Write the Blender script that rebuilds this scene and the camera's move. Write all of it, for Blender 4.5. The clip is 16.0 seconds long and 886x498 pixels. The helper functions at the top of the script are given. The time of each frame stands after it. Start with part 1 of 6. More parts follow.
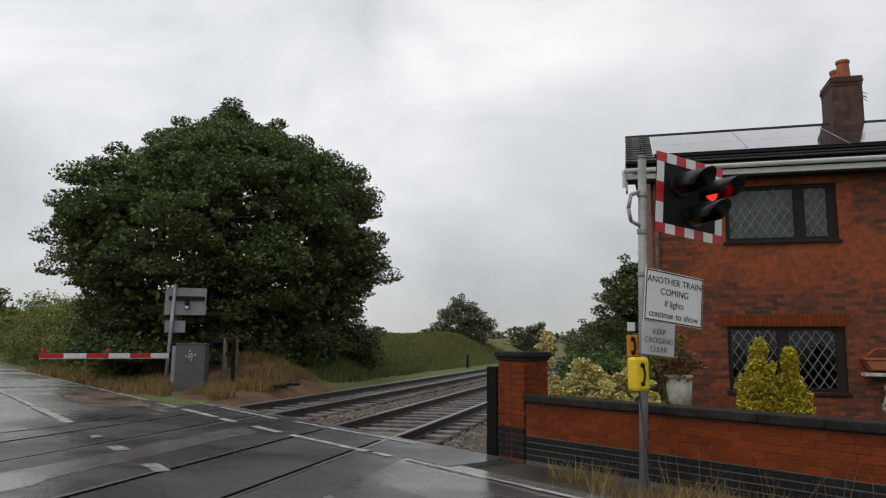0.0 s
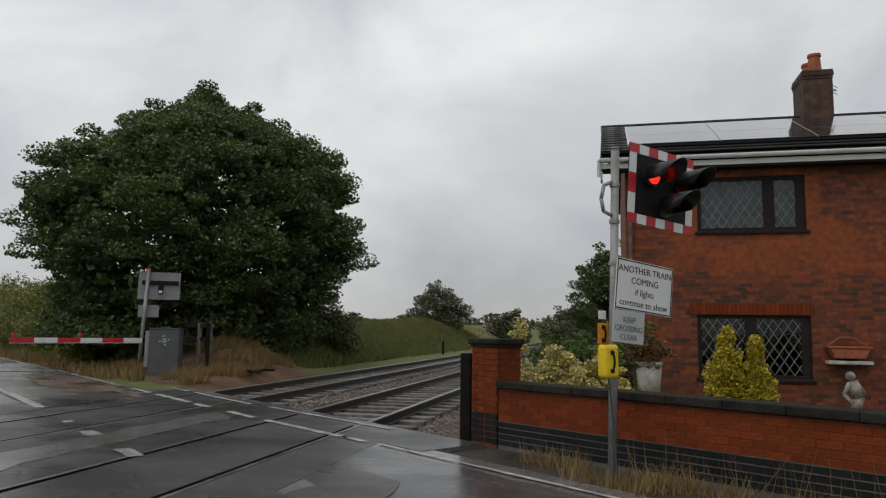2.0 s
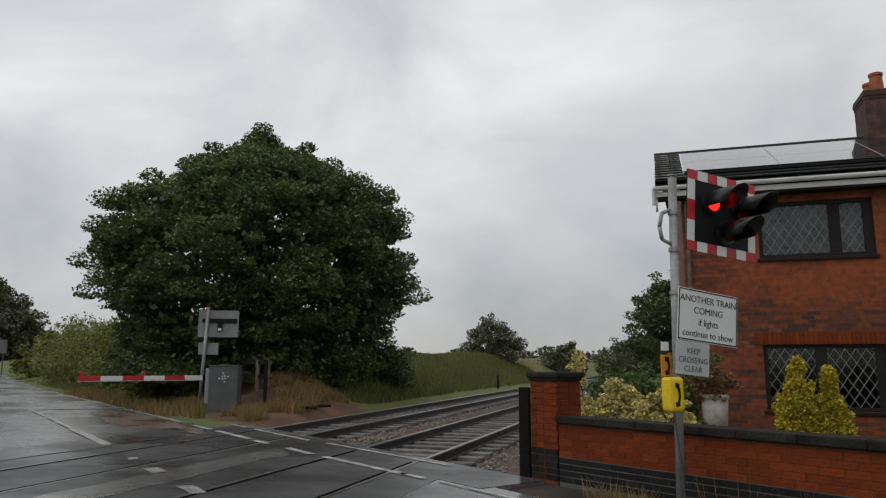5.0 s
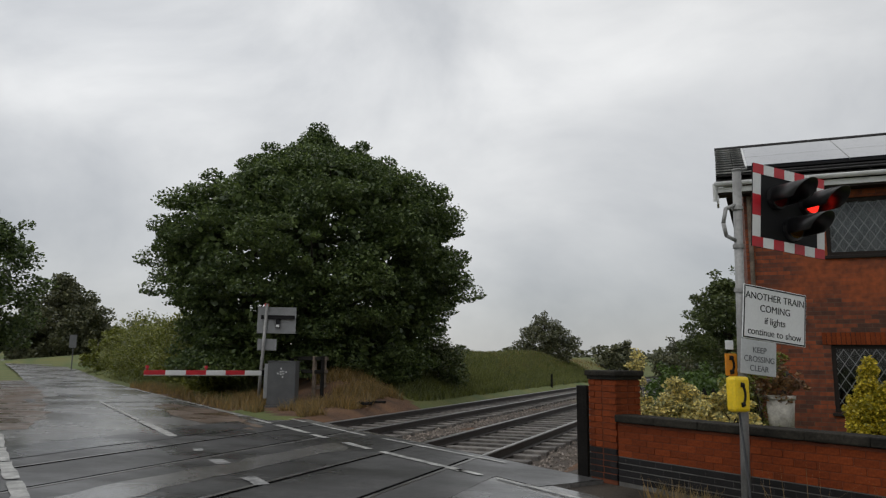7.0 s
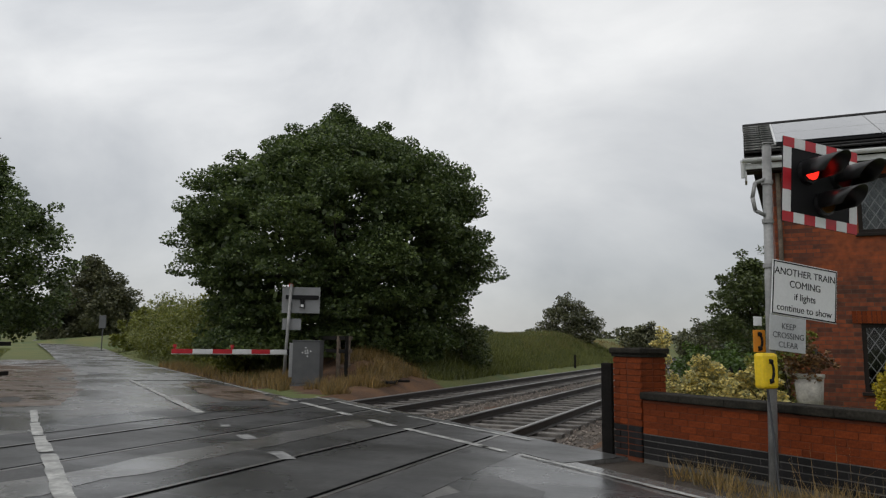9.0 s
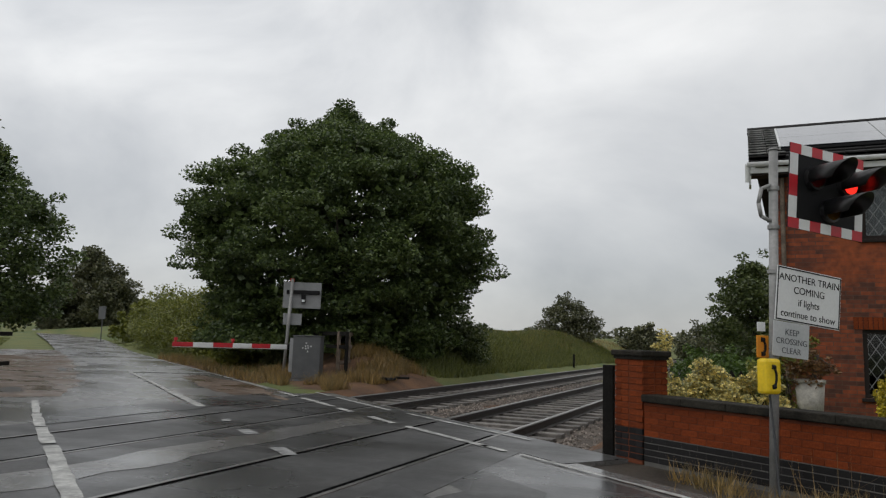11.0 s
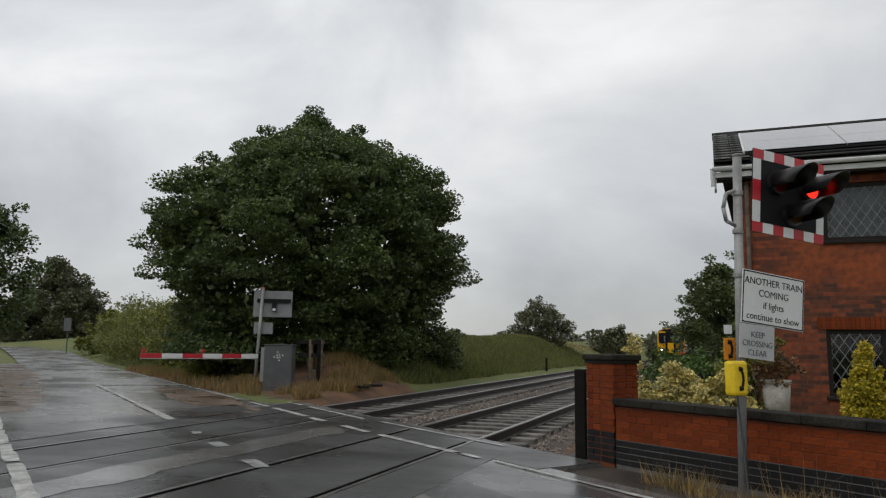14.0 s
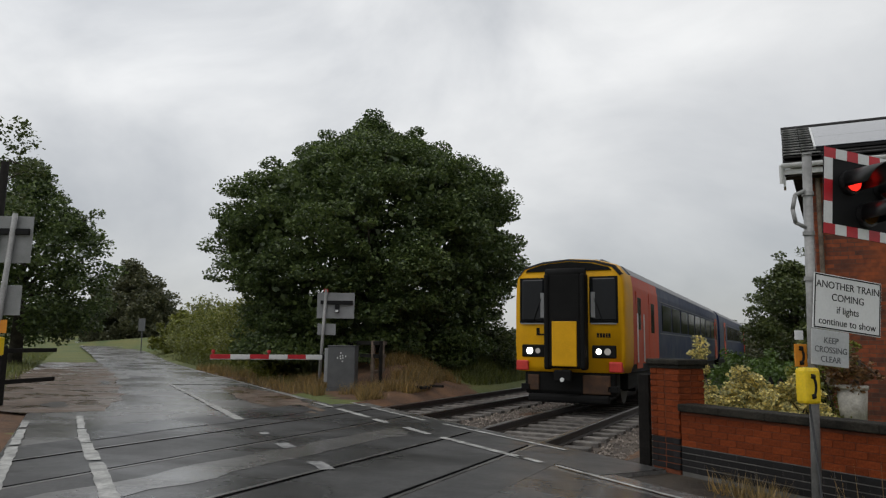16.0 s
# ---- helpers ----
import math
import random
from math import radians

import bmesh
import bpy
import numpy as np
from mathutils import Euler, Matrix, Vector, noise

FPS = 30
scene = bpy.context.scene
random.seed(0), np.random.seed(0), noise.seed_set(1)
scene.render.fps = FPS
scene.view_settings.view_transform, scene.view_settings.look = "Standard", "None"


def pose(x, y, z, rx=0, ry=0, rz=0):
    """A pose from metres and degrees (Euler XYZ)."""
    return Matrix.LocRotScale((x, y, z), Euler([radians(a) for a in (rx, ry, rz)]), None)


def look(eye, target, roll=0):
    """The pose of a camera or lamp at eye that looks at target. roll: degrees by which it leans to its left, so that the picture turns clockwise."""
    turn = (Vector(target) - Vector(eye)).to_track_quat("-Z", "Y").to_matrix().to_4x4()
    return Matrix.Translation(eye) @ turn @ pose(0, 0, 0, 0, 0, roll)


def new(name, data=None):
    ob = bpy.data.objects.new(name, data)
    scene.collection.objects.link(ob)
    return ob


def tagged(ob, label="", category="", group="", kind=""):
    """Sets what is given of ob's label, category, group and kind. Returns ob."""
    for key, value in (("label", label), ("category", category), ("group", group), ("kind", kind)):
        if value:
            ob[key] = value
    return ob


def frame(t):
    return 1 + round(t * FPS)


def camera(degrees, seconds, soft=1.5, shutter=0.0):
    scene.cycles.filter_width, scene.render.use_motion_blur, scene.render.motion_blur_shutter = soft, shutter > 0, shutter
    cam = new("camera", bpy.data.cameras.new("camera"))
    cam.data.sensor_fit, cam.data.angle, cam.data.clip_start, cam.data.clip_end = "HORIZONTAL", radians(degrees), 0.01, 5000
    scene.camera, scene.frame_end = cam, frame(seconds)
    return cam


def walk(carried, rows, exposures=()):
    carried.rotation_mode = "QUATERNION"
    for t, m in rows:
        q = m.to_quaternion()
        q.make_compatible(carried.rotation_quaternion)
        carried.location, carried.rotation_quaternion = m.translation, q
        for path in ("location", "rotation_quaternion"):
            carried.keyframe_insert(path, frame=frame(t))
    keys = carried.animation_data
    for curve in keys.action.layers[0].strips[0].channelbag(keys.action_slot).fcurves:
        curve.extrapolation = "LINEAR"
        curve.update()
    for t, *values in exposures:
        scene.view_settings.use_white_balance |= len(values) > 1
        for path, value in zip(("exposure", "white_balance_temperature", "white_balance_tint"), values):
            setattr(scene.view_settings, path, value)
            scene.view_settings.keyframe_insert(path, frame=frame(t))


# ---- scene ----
cam = camera(64.0, 16.0, 1.25)
PATH = [
    (0, (4.399, -6.303, 1.418), (3.882, -4.389, 1.685), 0.5),
    (0.5, (4.442, -6.479, 1.417), (4.143, -4.52, 1.688), 0.5),
    (1, (4.444, -6.471, 1.422), (4.067, -4.525, 1.69), 0.9),
    (1.5, (4.447, -6.435, 1.419), (4.004, -4.503, 1.692), 0.1),
    (2, (4.438, -6.359, 1.428), (3.983, -4.425, 1.657), 0.8),
    (2.5, (4.409, -6.388, 1.431), (3.915, -4.468, 1.69), 1.0),
    (3, (4.395, -6.364, 1.423), (3.898, -4.444, 1.675), 1.2),
    (5.5, (4.389, -6.334, 1.43), (3.763, -4.464, 1.76), -0.1),
    (6, (4.371, -6.31, 1.431), (3.711, -4.449, 1.748), -0.2),
    (6.5, (4.381, -6.3, 1.429), (3.687, -4.452, 1.752), 0.1),
    (7, (4.335, -6.381, 1.413), (3.605, -4.546, 1.728), 0.7),
    (7.5, (4.298, -6.413, 1.366), (3.411, -4.671, 1.788), -2.0),
    (8, (4.287, -6.366, 1.375), (3.326, -4.643, 1.698), -0.2),
    (8.5, (4.304, -6.364, 1.358), (3.517, -4.555, 1.689), 0.4),
    (9, (4.311, -6.356, 1.361), (3.52, -4.538, 1.624), 0.8),
    (11.5, (4.262, -6.402, 1.39), (3.472, -4.582, 1.643), 1.9),
    (12, (4.264, -6.39, 1.391), (3.46, -4.574, 1.632), 1.3),
    (12.5, (4.265, -6.381, 1.404), (3.532, -4.538, 1.659), 1.9),
    (13, (4.27, -6.38, 1.403), (3.52, -4.544, 1.659), 1.3),
    (13.5, (4.284, -6.389, 1.413), (3.561, -4.543, 1.679), 0.9),
    (14, (4.281, -6.401, 1.413), (3.563, -4.554, 1.684), 0.8),
    (14.5, (4.28, -6.399, 1.429), (3.537, -4.56, 1.687), 0.8),
    (15, (4.29, -6.381, 1.431), (3.544, -4.543, 1.688), 1.5),
    (15.5, (4.285, -6.414, 1.45), (3.503, -4.588, 1.681), 1.7),
    (16, (4.299, -6.443, 1.485), (3.427, -4.663, 1.75), 0.8),
]
EXPOSURES = [(0, 0.12), (0.5, -0.04), (1, 0.02), (2, -0.07), (3, -0.02), (5.5, -0.08), (6.5, -0.03), (8, -0.09), (8.5, 0.03), (9, 0.0), (11.5, 0.03), (14.5, 0.03), (16, 0.02)]
walk(cam, [(t, look(eye, target, roll)) for t, eye, target, roll in PATH], EXPOSURES)

# ---- world and sun: a bright overcast sky after rain ----
world = bpy.data.worlds.new("overcast")
scene.world = world
world.use_nodes = True
wn = world.node_tree.nodes
wl = world.node_tree.links
wn.clear()
w_out = wn.new("ShaderNodeOutputWorld")
w_bg = wn.new("ShaderNodeBackground")
w_tc = wn.new("ShaderNodeTexCoord")
w_sky = wn.new("ShaderNodeTexSky")
w_sky.sky_type, w_sky.sun_disc = "NISHITA", False
w_sky.sun_elevation, w_sky.sun_rotation = radians(50), radians(200)
w_map = wn.new("ShaderNodeMapping")
w_map.inputs["Scale"].default_value = (1.0, 1.0, 1.7)
w_noise = wn.new("ShaderNodeTexNoise")
w_noise.inputs["Scale"].default_value = 2.3
w_noise.inputs["Detail"].default_value = 7
w_noise.inputs["Roughness"].default_value = 0.52
w_noise.inputs["Distortion"].default_value = 0.35
w_ramp = wn.new("ShaderNodeValToRGB")
w_ramp.color_ramp.elements[0].position, w_ramp.color_ramp.elements[0].color = 0.30, (0.50, 0.515, 0.535, 1)
w_ramp.color_ramp.elements[1].position, w_ramp.color_ramp.elements[1].color = 0.68, (0.90, 0.90, 0.89, 1)
w_sep = wn.new("ShaderNodeSeparateXYZ")
w_up = wn.new("ShaderNodeMapRange")
w_up.inputs["From Min"].default_value, w_up.inputs["From Max"].default_value = 0.0, 0.38
w_up.inputs["To Min"].default_value, w_up.inputs["To Max"].default_value = 0.66, 1.06
w_side = wn.new("ShaderNodeMapRange")
w_side.inputs["From Min"].default_value, w_side.inputs["From Max"].default_value = -0.7, 0.35
w_side.inputs["To Min"].default_value, w_side.inputs["To Max"].default_value = 1.08, 0.80
w_mul = wn.new("ShaderNodeMath")
w_mul.operation = "MULTIPLY"
w_grey = wn.new("ShaderNodeMix")
w_grey.data_type, w_grey.blend_type = "RGBA", "MULTIPLY"
w_grey.inputs["Factor"].default_value = 1.0
w_mix = wn.new("ShaderNodeMix")
w_mix.data_type = "RGBA"
w_mix.inputs["Factor"].default_value = 0.012
wl.new(w_tc.outputs["Generated"], w_map.inputs["Vector"])
wl.new(w_map.outputs["Vector"], w_noise.inputs["Vector"])
wl.new(w_noise.outputs["Fac"], w_ramp.inputs["Fac"])
wl.new(w_tc.outputs["Generated"], w_sep.inputs["Vector"])
wl.new(w_sep.outputs["Z"], w_up.inputs["Value"])
wl.new(w_sep.outputs["X"], w_side.inputs["Value"])
wl.new(w_up.outputs["Result"], w_mul.inputs[0])
wl.new(w_side.outputs["Result"], w_mul.inputs[1])
wl.new(w_ramp.outputs["Color"], w_grey.inputs["A"])
wl.new(w_mul.outputs["Value"], w_grey.inputs["B"])
wl.new(w_grey.outputs["Result"], w_mix.inputs["A"])
wl.new(w_sky.outputs["Color"], w_mix.inputs["B"])
wl.new(w_mix.outputs["Result"], w_bg.inputs["Color"])
w_bg.inputs["Strength"].default_value = 1.0
wl.new(w_bg.outputs["Background"], w_out.inputs["Surface"])

sun_data = bpy.data.lights.new("sun", "SUN")
sun_data.energy, sun_data.angle, sun_data.color = 0.6, radians(40), (1.0, 0.97, 0.93)
sun = new("sun", sun_data)
sun.matrix_world = look((0, 0, 50), (12, 32, 0))


# ---- materials ----
def mat(name, col, rough=0.6, metal=0.0, var=0.25, scale=3.0, fine=40.0, bump=0.15, col2=None, wet=0.0, dist=0.01, coat=0.0, obj_rand=0.0, island=0.0, spec=0.5):
    """A surface with variation at two scales: broad stains and fine grain, in the colour, gloss and relief."""
    m = bpy.data.materials.new(name)
    m.use_nodes = True
    n, l = m.node_tree.nodes, m.node_tree.links
    b = n["Principled BSDF"]
    tc = n.new("ShaderNodeTexCoord")
    big, small = n.new("ShaderNodeTexNoise"), n.new("ShaderNodeTexNoise")
    big.inputs["Scale"].default_value, big.inputs["Detail"].default_value = scale, 6
    small.inputs["Scale"].default_value, small.inputs["Detail"].default_value = fine, 3
    for t in (big, small):
        l.new(tc.outputs["Object"], t.inputs["Vector"])
    ramp = n.new("ShaderNodeValToRGB")
    c2 = col2 or tuple(c * (1 - var) for c in col)
    c1 = col if col2 else tuple(min(1, c * (1 + var)) for c in col)
    ramp.color_ramp.elements[0].position, ramp.color_ramp.elements[0].color = 0.35, (*c2, 1)
    ramp.color_ramp.elements[1].position, ramp.color_ramp.elements[1].color = 0.65, (*c1, 1)
    l.new(big.outputs["Fac"], ramp.inputs["Fac"])
    grain = n.new("ShaderNodeMapRange")
    grain.inputs["From Min"].default_value, grain.inputs["From Max"].default_value = 0.25, 0.75
    grain.inputs["To Min"].default_value, grain.inputs["To Max"].default_value = 1 - var * 0.8, 1 + var * 0.8
    l.new(small.outputs["Fac"], grain.inputs["Value"])
    mul = n.new("ShaderNodeMix")
    mul.data_type, mul.blend_type = "RGBA", "MULTIPLY"
    mul.inputs["Factor"].default_value = 1.0
    l.new(ramp.outputs["Color"], mul.inputs["A"])
    l.new(grain.outputs["Result"], mul.inputs["B"])
    last = mul.outputs["Result"]
    if obj_rand or island:
        if obj_rand:
            src = n.new("ShaderNodeObjectInfo").outputs["Random"]
        else:
            src = n.new("ShaderNodeNewGeometry").outputs["Random Per Island"]
        amount = obj_rand or island
        r = n.new("ShaderNodeMapRange")
        r.inputs["To Min"].default_value, r.inputs["To Max"].default_value = 1 - amount, 1 + amount
        l.new(src, r.inputs["Value"])
        mm = n.new("ShaderNodeMix")
        mm.data_type, mm.blend_type = "RGBA", "MULTIPLY"
        mm.inputs["Factor"].default_value = 1.0
        l.new(last, mm.inputs["A"])
        l.new(r.outputs["Result"], mm.inputs["B"])
        last = mm.outputs["Result"]
    l.new(last, b.inputs["Base Color"])
    b.inputs["Metallic"].default_value = metal
    b.inputs["Coat Weight"].default_value = coat
    b.inputs["Specular IOR Level"].default_value = spec
    rr = n.new("ShaderNodeMapRange")
    rr.inputs["From Min"].default_value, rr.inputs["From Max"].default_value = 0.35, 0.65
    rr.inputs["To Min"].default_value, rr.inputs["To Max"].default_value = max(0.03, rough - wet), min(1, rough + 0.08)
    l.new(big.outputs["Fac"], rr.inputs["Value"])
    l.new(rr.outputs["Result"], b.inputs["Roughness"])
    if bump:
        bp = n.new("ShaderNodeBump")
        bp.inputs["Strength"].default_value, bp.inputs["Distance"].default_value = bump, dist
        l.new(small.outputs["Fac"], bp.inputs["Height"])
        l.new(bp.outputs["Normal"], b.inputs["Normal"])
    return m


def leaf_mat(name, col, var=0.35, sheer=0.25):
    """Leaves: each leaf its own green, a little light passing through."""
    m = bpy.data.materials.new(name)
    m.use_nodes = True
    n, l = m.node_tree.nodes, m.node_tree.links
    b = n["Principled BSDF"]
    g = n.new("ShaderNodeNewGeometry")
    tc = n.new("ShaderNodeTexCoord")
    big = n.new("ShaderNodeTexNoise")
    big.inputs["Scale"].default_value, big.inputs["Detail"].default_value = 0.7, 3
    l.new(tc.outputs["Object"], big.inputs["Vector"])
    add = n.new("ShaderNodeMath")
    add.operation = "ADD"
    l.new(g.outputs["Random Per Island"], add.inputs[0])
    l.new(big.outputs["Fac"], add.inputs[1])
    ramp = n.new("ShaderNodeValToRGB")
    ramp.color_ramp.elements[0].position, ramp.color_ramp.elements[0].color = 0.4, (*[c * (1 - var) for c in col], 1)
    ramp.color_ramp.elements[1].position, ramp.color_ramp.elements[1].color = 1.0, (col[0] * (1 + 1.6 * var), col[1] * (1 + var), col[2] * (1 + 0.4 * var), 1)
    half = n.new("ShaderNodeMath")
    half.operation = "MULTIPLY"
    half.inputs[1].default_value = 0.62
    l.new(add.outputs["Value"], half.inputs[0])
    l.new(half.outputs["Value"], ramp.inputs["Fac"])
    l.new(ramp.outputs["Color"], b.inputs["Base Color"])
    b.inputs["Roughness"].default_value = 0.42
    b.inputs["Specular IOR Level"].default_value = 0.5
    t = n.new("ShaderNodeBsdfTranslucent")
    l.new(ramp.outputs["Color"], t.inputs["Color"])
    mix = n.new("ShaderNodeMixShader")
    mix.inputs["Fac"].default_value = sheer
    l.new(b.outputs["BSDF"], mix.inputs[1])
    l.new(t.outputs["BSDF"], mix.inputs[2])
    l.new(mix.outputs["Shader"], n["Material Output"].inputs["Surface"])
    return m


def glow(name, col, strength, base=None):
    m = bpy.data.materials.new(name)
    m.use_nodes = True
    b = m.node_tree.nodes["Principled BSDF"]
    b.inputs["Base Color"].default_value = (*(base or col), 1)
    b.inputs["Emission Color"].default_value = (*col, 1)
    b.inputs["Emission Strength"].default_value = strength
    b.inputs["Roughness"].default_value = 0.25
    return m


def brick_wall_mat():
    """Old orange-red brick in running bond, with sooty and rubbed patches."""
    m = bpy.data.materials.new("old_house_brick")
    m.use_nodes = True
    n, l = m.node_tree.nodes, m.node_tree.links
    b = n["Principled BSDF"]
    tc = n.new("ShaderNodeTexCoord")
    sep, com = n.new("ShaderNodeSeparateXYZ"), n.new("ShaderNodeCombineXYZ")
    l.new(tc.outputs["Object"], sep.inputs["Vector"])
    addxy = n.new("ShaderNodeMath")
    l.new(sep.outputs["X"], addxy.inputs[0])
    l.new(sep.outputs["Y"], addxy.inputs[1])
    l.new(addxy.outputs["Value"], com.inputs["X"])
    l.new(sep.outputs["Z"], com.inputs["Y"])
    br = n.new("ShaderNodeTexBrick")
    br.inputs["Scale"].default_value = 1.0
    br.inputs["Brick Width"].default_value, br.inputs["Row Height"].default_value = 0.225, 0.075
    br.inputs["Mortar Size"].default_value, br.inputs["Mortar Smooth"].default_value = 0.006, 0.3
    br.inputs["Bias"].default_value = -0.15
    br.inputs["Color1"].default_value, br.inputs["Color2"].default_value = (0.25, 0.050, 0.010, 1), (0.042, 0.015, 0.009, 1)
    br.inputs["Mortar"].default_value = (0.075, 0.034, 0.02, 1)
    l.new(com.outputs["Vector"], br.inputs["Vector"])
    big, mid = n.new("ShaderNodeTexNoise"), n.new("ShaderNodeTexNoise")
    big.inputs["Scale"].default_value, big.inputs["Detail"].default_value = 0.55, 5
    mid.inputs["Scale"].default_value, mid.inputs["Detail"].default_value = 9, 4
    l.new(tc.outputs["Object"], big.inputs["Vector"])
    l.new(tc.outputs["Object"], mid.inputs["Vector"])
    rub = n.new("ShaderNodeValToRGB")
    rub.color_ramp.elements[0].position, rub.color_ramp.elements[0].color = 0.47, (0, 0, 0, 1)
    rub.color_ramp.elements[1].position, rub.color_ramp.elements[1].color = 0.60, (0.85, 0.85, 0.85, 1)
    l.new(big.outputs["Fac"], rub.inputs["Fac"])
    m1 = n.new("ShaderNodeMix")
    m1.data_type = "RGBA"
    l.new(rub.outputs["Color"], m1.inputs["Factor"])
    l.new(br.outputs["Color"], m1.inputs["A"])
    m1.inputs["B"].default_value = (0.265, 0.057, 0.010, 1)
    # an older storey of mixed dark bricks below, and a dark repair high up
    def ramp_of(src, a, b):
        q = n.new("ShaderNodeMapRange")
        q.interpolation_type = "SMOOTHSTEP"
        q.inputs["From Min"].default_value, q.inputs["From Max"].default_value = a, b
        l.new(src, q.inputs["Value"])
        return q.outputs["Result"]

    def joined(op, a, b):
        q = n.new("ShaderNodeMath")
        q.operation = op
        l.new(a, q.inputs[0])
        l.new(b, q.inputs[1])
        return q.outputs["Value"]

    jig = n.new("ShaderNodeTexNoise")
    jig.inputs["Scale"].default_value, jig.inputs["Detail"].default_value = 3.0, 3
    l.new(com.outputs["Vector"], jig.inputs["Vector"])
    off = n.new("ShaderNodeMath")
    off.operation = "MULTIPLY_ADD"
    off.inputs[1].default_value, off.inputs[2].default_value = 1.0, -0.5
    l.new(jig.outputs["Fac"], off.inputs[0])
    zz, xx = joined("ADD", sep.outputs["Z"], off.outputs["Value"]), joined("ADD", sep.outputs["X"], off.outputs["Value"])
    low = ramp_of(zz, 2.75, 2.35)
    high = joined("MULTIPLY", joined("MULTIPLY", ramp_of(zz, 3.45, 3.7), ramp_of(xx, 8.1, 8.5)), ramp_of(xx, 10.6, 10.2))
    old = joined("MAXIMUM", low, high)
    bo = n.new("ShaderNodeTexBrick")
    for key in ("Scale", "Brick Width", "Row Height", "Mortar Size", "Mortar Smooth"):
        bo.inputs[key].default_value = br.inputs[key].default_value
    bo.inputs["Bias"].default_value = -0.05
    bo.inputs["Color1"].default_value, bo.inputs["Color2"].default_value = (0.235, 0.048, 0.010, 1), (0.05, 0.018, 0.009, 1)
    bo.inputs["Mortar"].default_value = (0.085, 0.045, 0.028, 1)
    l.new(com.outputs["Vector"], bo.inputs["Vector"])
    m0 = n.new("ShaderNodeMix")
    m0.data_type = "RGBA"
    l.new(old, m0.inputs["Factor"])
    l.new(m1.outputs["Result"], m0.inputs["A"])
    l.new(bo.outputs["Color"], m0.inputs["B"])
    m1 = m0
    r2 = n.new("ShaderNodeMapRange")
    r2.inputs["From Min"].default_value, r2.inputs["From Max"].default_value = 0.3, 0.7
    r2.inputs["To Min"].default_value, r2.inputs["To Max"].default_value = 0.6, 1.2
    l.new(mid.outputs["Fac"], r2.inputs["Value"])
    m2 = n.new("ShaderNodeMix")
    m2.data_type, m2.blend_type = "RGBA", "MULTIPLY"
    m2.inputs["Factor"].default_value = 1.0
    l.new(m1.outputs["Result"], m2.inputs["A"])
    l.new(r2.outputs["Result"], m2.inputs["B"])
    l.new(m2.outputs["Result"], b.inputs["Base Color"])
    b.inputs["Roughness"].default_value = 0.75
    bp = n.new("ShaderNodeBump")
    bp.inputs["Strength"].default_value, bp.inputs["Distance"].default_value = 0.6, 0.008
    inv = n.new("ShaderNodeMath")
    inv.operation = "SUBTRACT"
    inv.inputs[0].default_value = 1.0
    l.new(br.outputs["Fac"], inv.inputs[1])
    l.new(inv.outputs["Value"], bp.inputs["Height"])
    l.new(bp.outputs["Normal"], b.inputs["Normal"])
    return m


def ground_mat():
    """Rough grass and bare earth."""
    m = mat("rough_grass", (0.14, 0.14, 0.04), 0.9, var=0.35, scale=0.35, fine=18, bump=0.6, dist=0.05, col2=(0.07, 0.105, 0.028))
    return m


